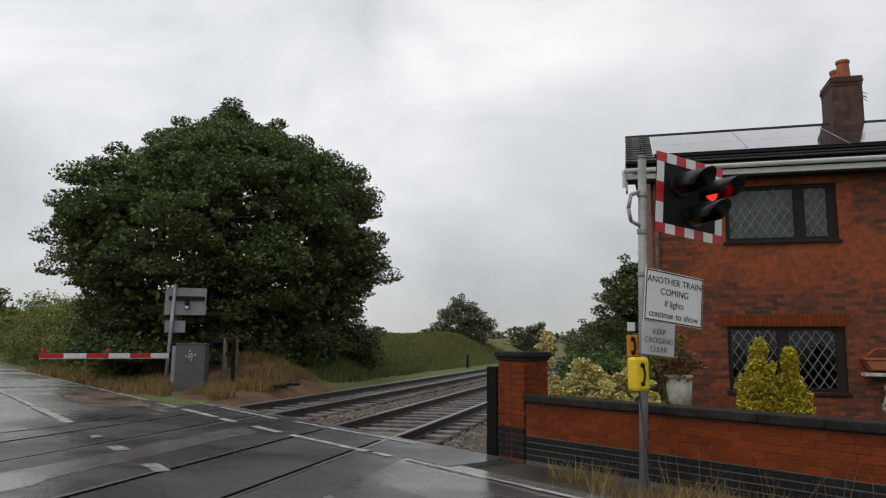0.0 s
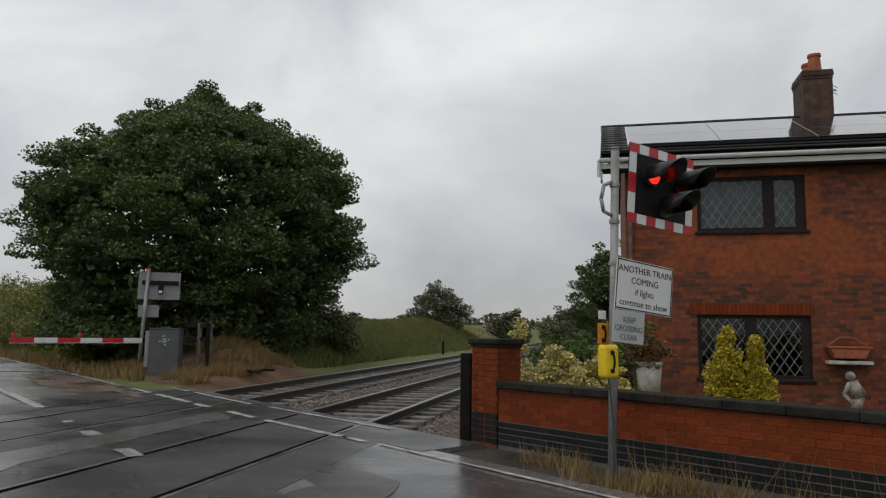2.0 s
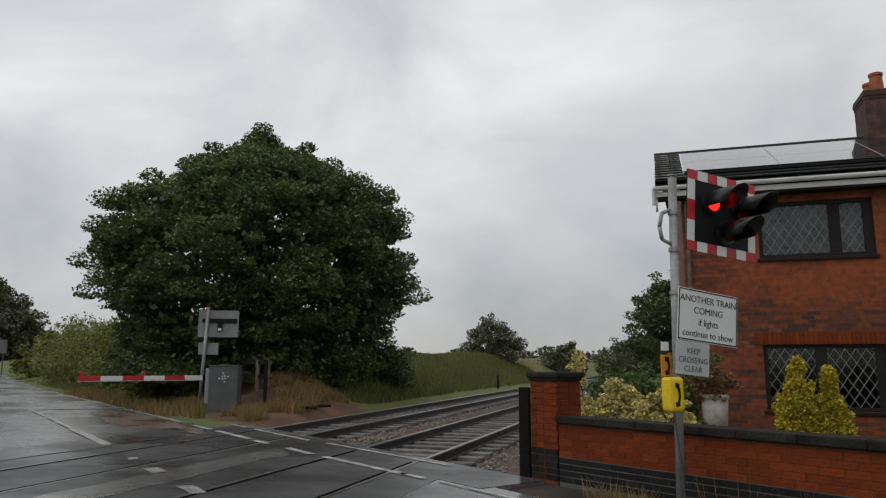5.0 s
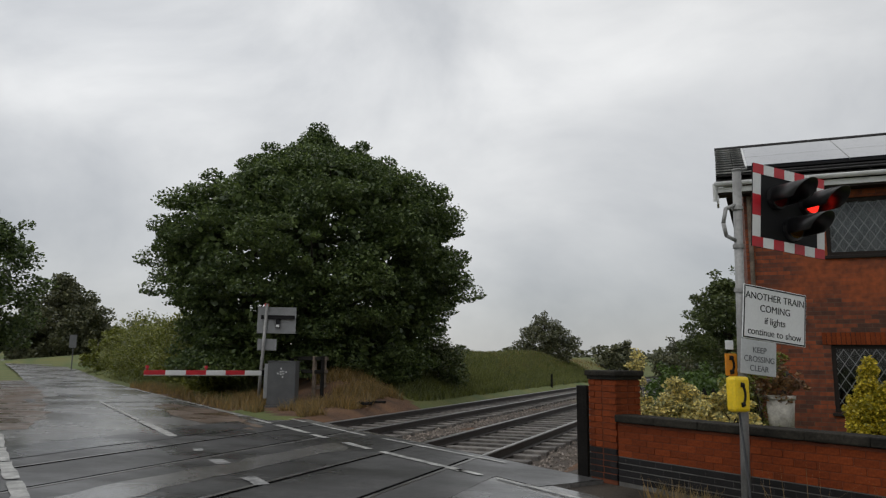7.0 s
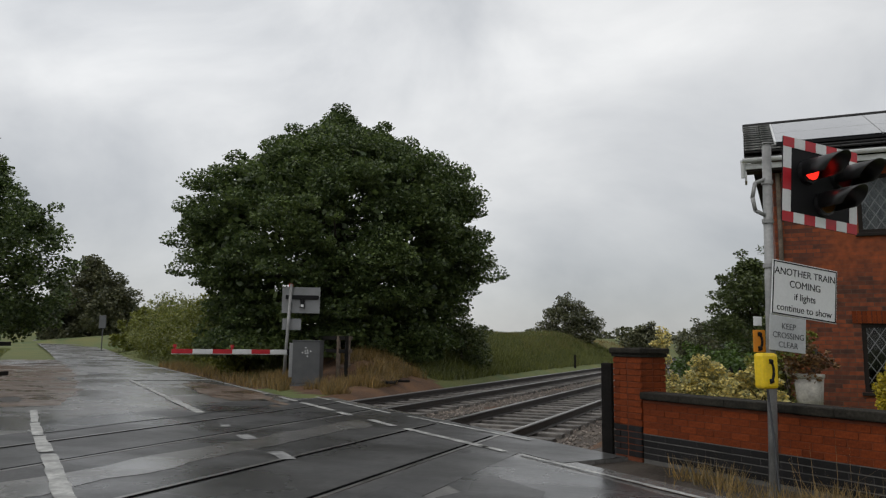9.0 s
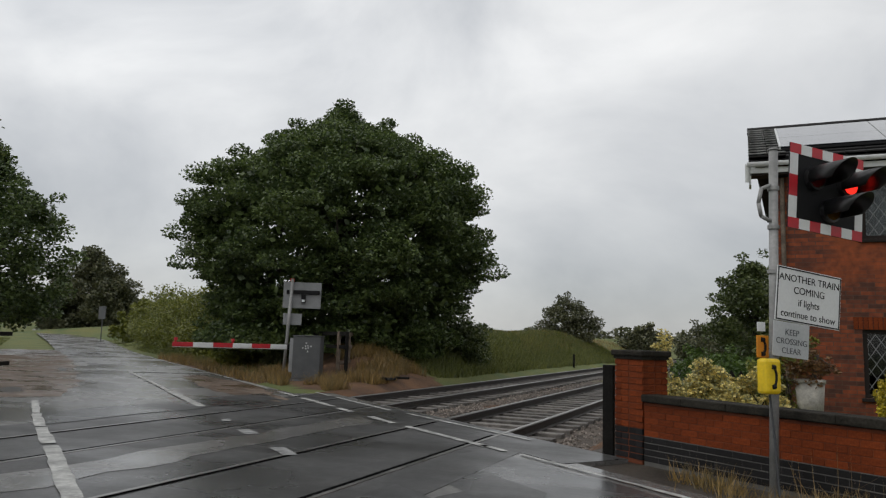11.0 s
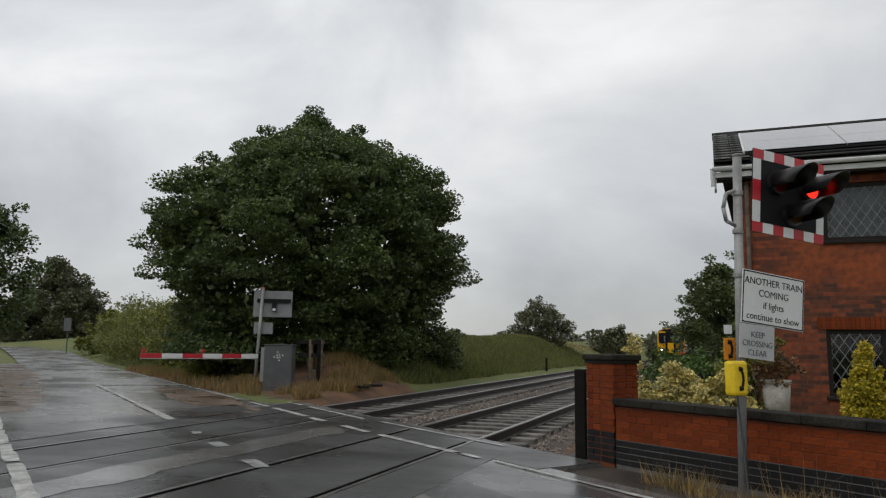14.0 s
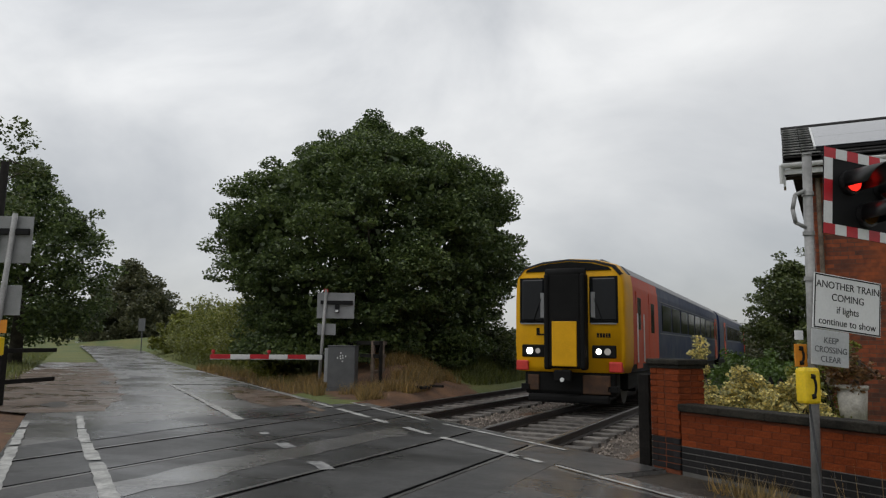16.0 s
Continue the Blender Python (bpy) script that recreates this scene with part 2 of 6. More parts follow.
def wet_road_mat(name, col, dry, low, high, scale, spec=0.5):
    """Worn asphalt under a film of rain: puddled patches shine, the rest is damp."""
    m = bpy.data.materials.new(name)
    m.use_nodes = True
    n, l = m.node_tree.nodes, m.node_tree.links
    b = n["Principled BSDF"]
    tc = n.new("ShaderNodeTexCoord")
    mp = n.new("ShaderNodeMapping")
    mp.inputs["Rotation"].default_value = (0, 0, radians(37))
    mp.inputs["Scale"].default_value = (0.7, 1.15, 1.0)
    l.new(tc.outputs["Object"], mp.inputs["Vector"])
    big, small, mid = (n.new("ShaderNodeTexNoise") for _ in range(3))
    big.inputs["Scale"].default_value, big.inputs["Detail"].default_value = scale, 5
    small.inputs["Scale"].default_value, small.inputs["Detail"].default_value = 90, 2
    mid.inputs["Scale"].default_value, mid.inputs["Detail"].default_value = 2.2, 6
    l.new(mp.outputs["Vector"], big.inputs["Vector"])
    l.new(tc.outputs["Object"], small.inputs["Vector"])
    l.new(mp.outputs["Vector"], mid.inputs["Vector"])
    ramp = n.new("ShaderNodeValToRGB")
    ramp.color_ramp.elements[0].position, ramp.color_ramp.elements[0].color = 0.3, (*col, 1)
    ramp.color_ramp.elements[1].position, ramp.color_ramp.elements[1].color = 0.7, (*dry, 1)
    l.new(mid.outputs["Fac"], ramp.inputs["Fac"])
    g = n.new("ShaderNodeMapRange")
    g.inputs["From Min"].default_value, g.inputs["From Max"].default_value = 0.3, 0.7
    g.inputs["To Min"].default_value, g.inputs["To Max"].default_value = 0.75, 1.25
    l.new(small.outputs["Fac"], g.inputs["Value"])
    mul = n.new("ShaderNodeMix")
    mul.data_type, mul.blend_type = "RGBA", "MULTIPLY"
    mul.inputs["Factor"].default_value = 1.0
    l.new(ramp.outputs["Color"], mul.inputs["A"])
    l.new(g.outputs["Result"], mul.inputs["B"])
    chip = n.new("ShaderNodeTexNoise")
    chip.inputs["Scale"].default_value, chip.inputs["Detail"].default_value, chip.inputs["Roughness"].default_value = 11, 5, 0.7
    l.new(tc.outputs["Object"], chip.inputs["Vector"])
    cr = n.new("ShaderNodeMapRange")
    cr.inputs["From Min"].default_value, cr.inputs["From Max"].default_value = 0.35, 0.65
    cr.inputs["To Min"].default_value, cr.inputs["To Max"].default_value = 0.72, 1.3
    l.new(chip.outputs["Fac"], cr.inputs["Value"])
    spk = n.new("ShaderNodeMix")
    spk.data_type, spk.blend_type = "RGBA", "MULTIPLY"
    spk.inputs["Factor"].default_value = 1.0
    l.new(mul.outputs["Result"], spk.inputs["A"])
    l.new(cr.outputs["Result"], spk.inputs["B"])
    l.new(spk.outputs["Result"], b.inputs["Base Color"])
    r = n.new("ShaderNodeMapRange")
    r.inputs["From Min"].default_value, r.inputs["From Max"].default_value = 0.40, 0.58
    r.inputs["To Min"].default_value, r.inputs["To Max"].default_value = high, low
    b.inputs["Specular IOR Level"].default_value = spec
    l.new(big.outputs["Fac"], r.inputs["Value"])
    l.new(r.outputs["Result"], b.inputs["Roughness"])
    bp = n.new("ShaderNodeBump")
    bp.inputs["Strength"].default_value, bp.inputs["Distance"].default_value = 0.12, 0.004
    l.new(small.outputs["Fac"], bp.inputs["Height"])
    l.new(bp.outputs["Normal"], b.inputs["Normal"])
    return m


M_GRASS = ground_mat()
M_EARTH = mat("bare_brown_earth", (0.155, 0.082, 0.042), 0.95, var=0.4, scale=1.2, fine=25, bump=0.8, dist=0.04, col2=(0.075, 0.042, 0.025))
M_DIRT = mat("dark_wet_dirt", (0.04, 0.031, 0.022), 0.8, var=0.45, scale=1.6, fine=22, bump=0.8, dist=0.03, wet=0.25)
M_MUD = wet_road_mat("wet_brown_mud", (0.075, 0.05, 0.034), (0.15, 0.11, 0.08), 0.2, 0.75, 0.8)
M_ROAD = wet_road_mat("wet_worn_asphalt", (0.105, 0.103, 0.10), (0.165, 0.16, 0.153), 0.17, 0.36, 0.45)
M_DECK = wet_road_mat("wet_dark_crossing_deck", (0.036, 0.036, 0.036), (0.072, 0.071, 0.07), 0.27, 0.5, 0.5, 0.33)
M_PATCH = wet_road_mat("wet_smooth_tarmac", (0.04, 0.04, 0.041), (0.07, 0.07, 0.07), 0.2, 0.42, 0.5, 0.4)
M_LINE = mat("worn_white_road_paint", (0.44, 0.44, 0.42), 0.5, var=0.3, scale=5, fine=30, bump=0.2, col2=(0.20, 0.20, 0.19))
M_LINE_OLD = mat("faded_road_paint", (0.30, 0.30, 0.295), 0.5, var=0.35, scale=7, fine=30, bump=0.2, col2=(0.13, 0.13, 0.13))
M_RAIL = mat("worn_rail_steel", (0.035, 0.028, 0.024), 0.45, metal=0.3, var=0.3, scale=2, fine=30, bump=0.1)
M_RAILTOP = mat("polished_rail_head", (0.27, 0.26, 0.25), 0.32, metal=1.0, var=0.1, bump=0)
M_SLEEPER = mat("weathered_sleeper", (0.125, 0.115, 0.105), 0.75, var=0.35, scale=6, fine=40, bump=0.5, obj_rand=0.3)
M_BALLAST = mat("granite_ballast", (0.13, 0.105, 0.084), 0.85, var=0.35, scale=1.5, fine=30, bump=0.9, dist=0.03, col2=(0.055, 0.043, 0.034))
M_STONE = mat("ballast_stone", (0.20, 0.17, 0.145), 0.7, var=0.3, island=0.5)
M_BRICK = brick_wall_mat()
M_RED_BRICK = mat("orange_red_brick", (0.182, 0.036, 0.008), 0.8, var=0.38, scale=2.6, fine=45, bump=0.5, dist=0.004, obj_rand=0.22, spec=0.2)
M_BLUE_BRICK = mat("dark_engineering_brick", (0.014, 0.013, 0.0135), 0.65, var=0.3, scale=7, fine=60, bump=0.3, dist=0.003, obj_rand=0.3, spec=0.2)
M_MORTAR = mat("dark_damp_mortar", (0.13, 0.035, 0.013), 0.9, var=0.3, fine=60, bump=0.3)
M_MORTAR_PALE = mat("pale_mortar", (0.10, 0.096, 0.088), 0.9, var=0.3, fine=60, bump=0.3)
M_COPING = mat("wet_dark_coping_stone", (0.022, 0.020, 0.016), 0.8, var=0.5, scale=5, fine=35, bump=0.9, wet=0.1, dist=0.012, spec=0.15)
M_TIMBER_DARK = mat("tarred_timber", (0.010, 0.009, 0.008), 0.8, var=0.4, scale=6, fine=40, bump=0.5, spec=0.2)
M_TIMBER = mat("weathered_timber", (0.13, 0.10, 0.075), 0.8, var=0.35, scale=5, fine=35, bump=0.5)
M_GALV = mat("weathered_galvanised_steel", (0.27, 0.27, 0.265), 0.5, metal=0.2, var=0.18, scale=4, fine=30, bump=0.08)
M_SIGN_BACK = mat("grey_painted_board", (0.22, 0.225, 0.23), 0.55, var=0.12, scale=3, bump=0.05)
M_CABINET = mat("grey_painted_cabinet", (0.075, 0.078, 0.082), 0.5, var=0.15, scale=3, bump=0.05)
M_BLACK = mat("matt_black_paint", (0.008, 0.008, 0.009), 0.6, var=0.2, bump=0.05, spec=0.2)
M_HOOD = mat("black_plastic_hood", (0.013, 0.013, 0.014), 0.33, var=0.2, bump=0.05, spec=0.55)
M_WHITE = mat("white_sign_face", (0.66, 0.67, 0.67), 0.4, var=0.06, scale=2, bump=0.02)
M_RED = mat("red_sign_face", (0.45, 0.012, 0.022), 0.35, var=0.12, scale=4, bump=0.03)
M_YELLOW = mat("yellow_plastic", (0.72, 0.50, 0.01), 0.35, var=0.1, scale=5, bump=0.04)
M_ORANGE = mat("orange_plate", (0.60, 0.22, 0.01), 0.45, var=0.1, bump=0.04)
M_UPVC = mat("white_gutter_paint", (0.62, 0.63, 0.63), 0.4, var=0.1, scale=3, bump=0.03)
M_FRAME = mat("dark_brown_window_frame", (0.018, 0.014, 0.012), 0.6, var=0.2, bump=0.05, spec=0.2)
M_TILE = mat("dark_roof_tile", (0.022, 0.021, 0.021), 0.8, var=0.35, scale=5, fine=30, bump=0.3, wet=0.2, obj_rand=0.25, spec=0.2)
# pale verge tiles: wet sky sheen and light mortar put into the colour
M_VERGE = mat("pale_wet_sheen_tile", (0.16, 0.16, 0.155), 0.45, var=0.5, scale=9, fine=30, bump=0.4, wet=0.25, obj_rand=0.3)
M_SOLAR = mat("solar_panel_glass", (0.012, 0.014, 0.02), 0.09, var=0.1, bump=0, spec=1.0, coat=1.0)
M_LEAD = mat("lead_came", (0.22, 0.23, 0.24), 0.5, metal=0.3, var=0.1, bump=0)
M_POT = mat("terracotta", (0.30, 0.085, 0.035), 0.7, var=0.2, scale=8, bump=0.2)
M_CONCRETE = mat("pale_cast_stone", (0.45, 0.43, 0.385), 0.8, var=0.25, scale=6, fine=40, bump=0.3)
M_STATUE = mat("mossy_weathered_stone", (0.27, 0.25, 0.21), 0.85, var=0.45, scale=12, fine=50, bump=0.5)
M_BARK = mat("oak_bark", (0.05, 0.042, 0.034), 0.9, var=0.4, scale=4, fine=25, bump=0.8, dist=0.03)
M_LEAF_OAK = leaf_mat("oak_leaves", (0.088, 0.142, 0.05), 0.5, 0.33)
M_LEAF_MID = leaf_mat("hedgerow_leaves", (0.155, 0.185, 0.034))
# lighter, greyer leaves: the haze of distance is put into the colour
M_LEAF_FAR = leaf_mat("far_hazy_leaves", (0.105, 0.12, 0.066))
M_LEAF_DIM = leaf_mat("dull_green_leaves", (0.085, 0.12, 0.042))
M_LEAF_GOLD = leaf_mat("golden_conifer_leaves", (0.48, 0.45, 0.045), 0.55)
M_LEAF_CREAM = leaf_mat("variegated_leaves", (0.60, 0.60, 0.27), 0.6)
M_LEAF_GARDEN = leaf_mat("garden_leaves", (0.075, 0.14, 0.028))
M_LEAF_RUST = leaf_mat("rusty_leaves", (0.17, 0.10, 0.045), 0.4)
M_BLADE = leaf_mat("grass_blades", (0.125, 0.155, 0.042), 0.45)
M_DRY = leaf_mat("dry_grass_blades", (0.24, 0.18, 0.07), 0.4)
M_GLASS = bpy.data.materials.new("window_glass")
M_GLASS.use_nodes = True
_g = M_GLASS.node_tree.nodes["Principled BSDF"]
_g.inputs["Base Color"].default_value = (0.75, 0.8, 0.8, 1)
_g.inputs["Roughness"].default_value, _g.inputs["IOR"].default_value = 0.02, 1.38
_g.inputs["Transmission Weight"].default_value = 1.0
M_TRAIN_GLASS = mat("dark_train_glass", (0.004, 0.005, 0.007), 0.1, var=0.1, bump=0, spec=0.3)
M_CURTAIN = mat("net_curtain", (0.12, 0.128, 0.135), 0.9, var=0.25, scale=3, bump=0.2)
# near-black plaster: the rooms' shade is put into the colour
M_DARKROOM = mat("room_shade_plaster", (0.045, 0.045, 0.045), 0.9, var=0.2, bump=0.1)
M_T_YELLOW = mat("train_yellow_paint", (0.66, 0.34, 0.003), 0.45, var=0.08, scale=2, bump=0.02, spec=0.25)
M_T_ORANGE = mat("train_orange_red_paint", (0.52, 0.055, 0.008), 0.45, var=0.08, scale=2, bump=0.02, spec=0.25)
M_T_BLUE = mat("train_navy_paint", (0.008, 0.018, 0.062), 0.45, var=0.12, scale=2, bump=0.02, spec=0.25)
M_T_ROOF = mat("train_grey_roof", (0.16, 0.16, 0.165), 0.5, var=0.2, scale=2, bump=0.08)
M_T_BLACK = mat("train_grimy_black", (0.007, 0.007, 0.007), 0.7, var=0.3, scale=3, bump=0.2, spec=0.15)
M_T_RUST = mat("train_brown_underframe", (0.06, 0.026, 0.01), 0.7, var=0.4, scale=3, bump=0.2)
M_T_RED = mat("train_red_buffer_beam", (0.5, 0.03, 0.02), 0.5, var=0.15, bump=0.05)
M_HEADLIGHT = glow("headlight_glow", (1.0, 0.95, 0.85), 6.0)
M_DIMLIGHT = glow("dim_marker_light", (1.0, 0.9, 0.8), 0.10, (0.35, 0.33, 0.31))
M_GROOVE_SHADE = mat("flange_gap_shade", (0.006, 0.006, 0.006), 1.0, var=0.2, bump=0, spec=0.0)
M_SOOT = mat("sooty_brown_brick", (0.075, 0.04, 0.028), 0.85, var=0.4, scale=5, fine=30, bump=0.5)
M_SIGNAL = glow("lit_red_lens", (1.0, 0.025, 0.015), 1.6, (0.5, 0.01, 0.01))
M_LENS = mat("unlit_red_lens", (0.10, 0.006, 0.006), 0.2, var=0.1, bump=0)
M_AMBER = mat("unlit_amber_lens", (0.08, 0.035, 0.004), 0.2, var=0.1, bump=0)


# ---- builders ----
def link(name, bm, material, smooth=False):
    me = bpy.data.meshes.new(name)
    bmesh.ops.recalc_face_normals(bm, faces=bm.faces)
    bm.to_mesh(me)
    bm.free()
    for mm in material if isinstance(material, (list, tuple)) else [material]:
        me.materials.append(mm)
    if smooth:
        for p in me.polygons:
            p.use_smooth = True
    return new(name, me)


def part(name, bm, material, parent, label="", smooth=False):
    ob = link(name, bm, material, smooth)
    ob.parent = parent
    return tagged(ob, label)


def thing(name, label, category, at=(0, 0, 0), rz=0.0, group="", kind=""):
    ob = new(name)
    ob.empty_display_size = 0.2
    ob.matrix_world = pose(*at, 0, 0, rz)
    return tagged(ob, label, category, group, kind)


def box(x0, x1, y0, y1, z0, z1, bevel=0.0, bm=None):
    own = bmesh.new()
    r = bmesh.ops.create_cube(own, size=1.0)
    for v in r["verts"]:
        v.co = Vector(((x0 + x1) / 2 + v.co.x * (x1 - x0), (y0 + y1) / 2 + v.co.y * (y1 - y0), (z0 + z1) / 2 + v.co.z * (z1 - z0)))
    if bevel:
        bmesh.ops.bevel(own, geom=own.edges[:], offset=bevel, segments=2, affect="EDGES", profile=0.5)
    return merge(bm, own)


def merge(bm, own):
    if bm is None:
        return own
    me = bpy.data.meshes.new("tmp")
    own.to_mesh(me)
    bm.from_mesh(me)
    bpy.data.meshes.remove(me)
    own.free()
    return bm


def rod(a, b, r0, r1=None, seg=12, bm=None, caps=True):
    own = bmesh.new()
    a, b = Vector(a), Vector(b)
    d = b - a
    bmesh.ops.create_cone(own, cap_ends=caps, segments=seg, radius1=r0, radius2=r0 if r1 is None else r1, depth=d.length)
    own.transform(Matrix.Translation((a + b) / 2) @ d.to_track_quat("Z", "Y").to_matrix().to_4x4())
    return merge(bm, own)


def sheet(points, z=0.0, depth=0.0, bm=None):
    """A flat polygon, given a downward thickness."""
    own = bmesh.new()
    top = own.faces.new([own.verts.new((x, y, z)) for x, y in points])
    if depth:
        ex = bmesh.ops.extrude_face_region(own, geom=[top])
        bmesh.ops.translate(own, vec=(0, 0, -depth), verts=[g for g in ex["geom"] if isinstance(g, bmesh.types.BMVert)])
    return merge(bm, own)


D, N = Vector((0.8, -0.6)), Vector((0.6, 0.8))


def rd(s, n):
    """A point of the plan from its place along and across the road."""
    p = float(s) * D + float(n) * N
    return p.x, p.y


def rd_rect(s0, s1, n0, n1, z, depth=0.0, bm=None):
    return sheet([rd(s0, n0), rd(s1, n0), rd(s1, n1), rd(s0, n1)], z, depth, bm)


def track_x(y, off=0.0):
    """The line of the railway: straight at the crossing, bending far off."""
    return off + (max(0.0, y - 70) ** 2) / 1800


def from_quads(name, verts, material, parent=None, per=4):
    """One mesh of many loose leaves or blades."""
    me = bpy.data.meshes.new(name)
    v = np.asarray(verts, np.float32).reshape(-1, 3)
    k = len(v) // per
    me.vertices.add(len(v))
    me.vertices.foreach_set("co", v.ravel())
    me.loops.add(k * per)
    me.loops.foreach_set("vertex_index", np.arange(k * per, dtype=np.int32))
    me.polygons.add(k)
    me.polygons.foreach_set("loop_start", np.arange(0, k * per, per, dtype=np.int32))
    me.update(calc_edges=True)
    me.materials.append(material)
    ob = new(name, me)
    ob.parent = parent
    return ob


def leaves_at(rng, pts, size, up=1.1):
    """A small folded quad at each point, turned at random."""
    k = len(pts)
    a = rng.normal(size=(k, 3)) * (1, 1, 0.6)
    a /= np.linalg.norm(a, axis=1)[:, None]
    h = rng.normal(size=(k, 3)) + (0, 0, up)
    b = np.cross(a, h)
    b /= np.linalg.norm(b, axis=1)[:, None] + 1e-9
    s = size * rng.uniform(0.6, 1.35, size=(k, 1))
    a, b = a * s * 0.5, b * s * 0.34
    return np.stack([pts - a, pts + b, pts + a, pts - b], 1)


def crown_points(rng, profile, lobes, per, lobe_r, squash=0.75, inner=0.16, rough=0.24):
    """Leaf places: lobes spread over a crown whose half width is given by height, leaves mostly on their outsides."""
    zs = np.array([p[0] for p in profile])
    ws = np.array([p[1] for p in profile])
    out, tips = [], []
    weights = ws / ws.sum()
    for _ in range(lobes):
        z = rng.choice(zs, p=weights) + rng.uniform(-0.5, 0.5) * (zs[1] - zs[0])
        ang = rng.uniform(0, 2 * np.pi)
        w = np.interp(z, zs, ws) * (1 + rough * noise.noise((2.2 * math.cos(ang), 2.2 * math.sin(ang), z * 0.75 + len(profile))))
        rad = max(0.0, w - lobe_r * 0.7) * np.sqrt(rng.uniform(inner, 1.0))
        c = np.array([rad * np.cos(ang), rad * np.sin(ang), z])
        r = lobe_r * rng.uniform(0.5, 1.15)
        if rng.uniform() < 0.3:
            c = c + np.array([math.cos(ang), math.sin(ang), 0.8]) * lobe_r * 0.75
            r = lobe_r * 0.42
        d = rng.normal(size=(max(12, int(per * (r / lobe_r) ** 1.6)), 3))
        d /= np.linalg.norm(d, axis=1)[:, None]
        q = c + d * r * rng.uniform(0.35, 1.1, size=(len(d), 1)) ** 0.6 * (1, 1, squash)
        out.append(q)
        tips.append(c)
    return np.concatenate(out), np.array(tips)


def tree(name, label, at, profile, lobes, per, lobe_r, leaf, leafmat, trunk=0.3, seed=1, limbs=14, category="tree", squash=0.75):
    rng = np.random.default_rng(seed)
    t = thing(name, label, category, at)
    pts, tips = crown_points(rng, profile, lobes, per, lobe_r, squash)
    crown = from_quads("crown", leaves_at(rng, pts, leaf), leafmat, t)
    top = profile[-1][0]
    bm = bmesh.new()
    fork = Vector((0.1, 0.0, max(0.4, profile[0][0] * 0.9 + 0.15 * top)))
    rod((0, 0, -0.2), fork, trunk * 1.25, trunk * 0.85, 10, bm)
    rod(fork, (rng.uniform(-0.4, 0.4), rng.uniform(-0.4, 0.4), top * 0.85), trunk * 0.5, trunk * 0.06, 8, bm)
    part("trunk", bm, M_BARK, t, smooth=True)
    order = rng.permutation(len(tips))[:limbs]
    for i in order:
        tip = Vector(tips[i])
        start = fork.lerp(Vector((0, 0, top * 0.7)), rng.uniform(0, 0.8))
        mid = start.lerp(tip, 0.5) + Vector((0, 0, rng.uniform(0.0, 0.12) * top))
        bm = rod(start, mid, trunk * 0.32, trunk * 0.2, 6)
        rod(mid, tip, trunk * 0.2, trunk * 0.05, 6, bm)
        part("limb", bm, M_BARK, t, smooth=True)
    return t


def blades(rng, base, height, width, lean=0.35):
    """Grass: narrow upright triangles with a bend to one side."""
    k = len(base)
    ang = rng.uniform(0, 2 * np.pi, k)
    side = np.stack([np.cos(ang), np.sin(ang), np.zeros(k)], 1) * width
    h = height * rng.uniform(0.5, 1.25, size=(k, 1))
    tip = np.concatenate([rng.normal(size=(k, 2)) * lean * h, h], 1)
    return np.stack([base - side, base + side, base + tip], 1)


# ---- ground, road and crossing ----
def smooth(a, b, v):
    t = min(1.0, max(0.0, (v - a) / (b - a)))
    return t * t * (3 - 2 * t)


def climb(x, y):
    """The land rises gently along the lane."""
    return 2.0 * smooth(35, 230, -(0.8 * x - 0.6 * y)) if x < -20 else 0.0


def ground_z(x, y):
    return level_z(x, y) + climb(x, y)


def level_z(x, y):
    n, z = 0.6 * x + 0.8 * y, -0.05
    tx = x - track_x(y)
    bank = smooth(-5.9, -11.0, tx) * smooth(5.2, 9.5, n)
    z += 2.15 * bank * (0.85 + 0.3 * noise.noise((x * 0.12, y * 0.12, 0.3)))
    mound = math.exp(-((x + 8.2) ** 2 / 3.5 + (y - 15.2) ** 2 / 3.5))
    z += 0.55 * mound
    if -5.6 < tx < 2.3 and abs(n) > 3.6:
        z -= 0.22
    z += 0.35 * smooth(-3.6, -9.0, n) * smooth(-6.0, -14.0, tx)
    z += 1.1 * smooth(6, 30, tx) * smooth(20, 60, y)
    if abs(n) > 5:
        z += 0.10 * noise.noise((x * 0.35, y * 0.35, 1.7)) + 0.05 * noise.noise((x * 1.1, y * 1.1, 4.0))
    if -3.7 < n < 4.4:
        z = min(z, -0.03)
    return z


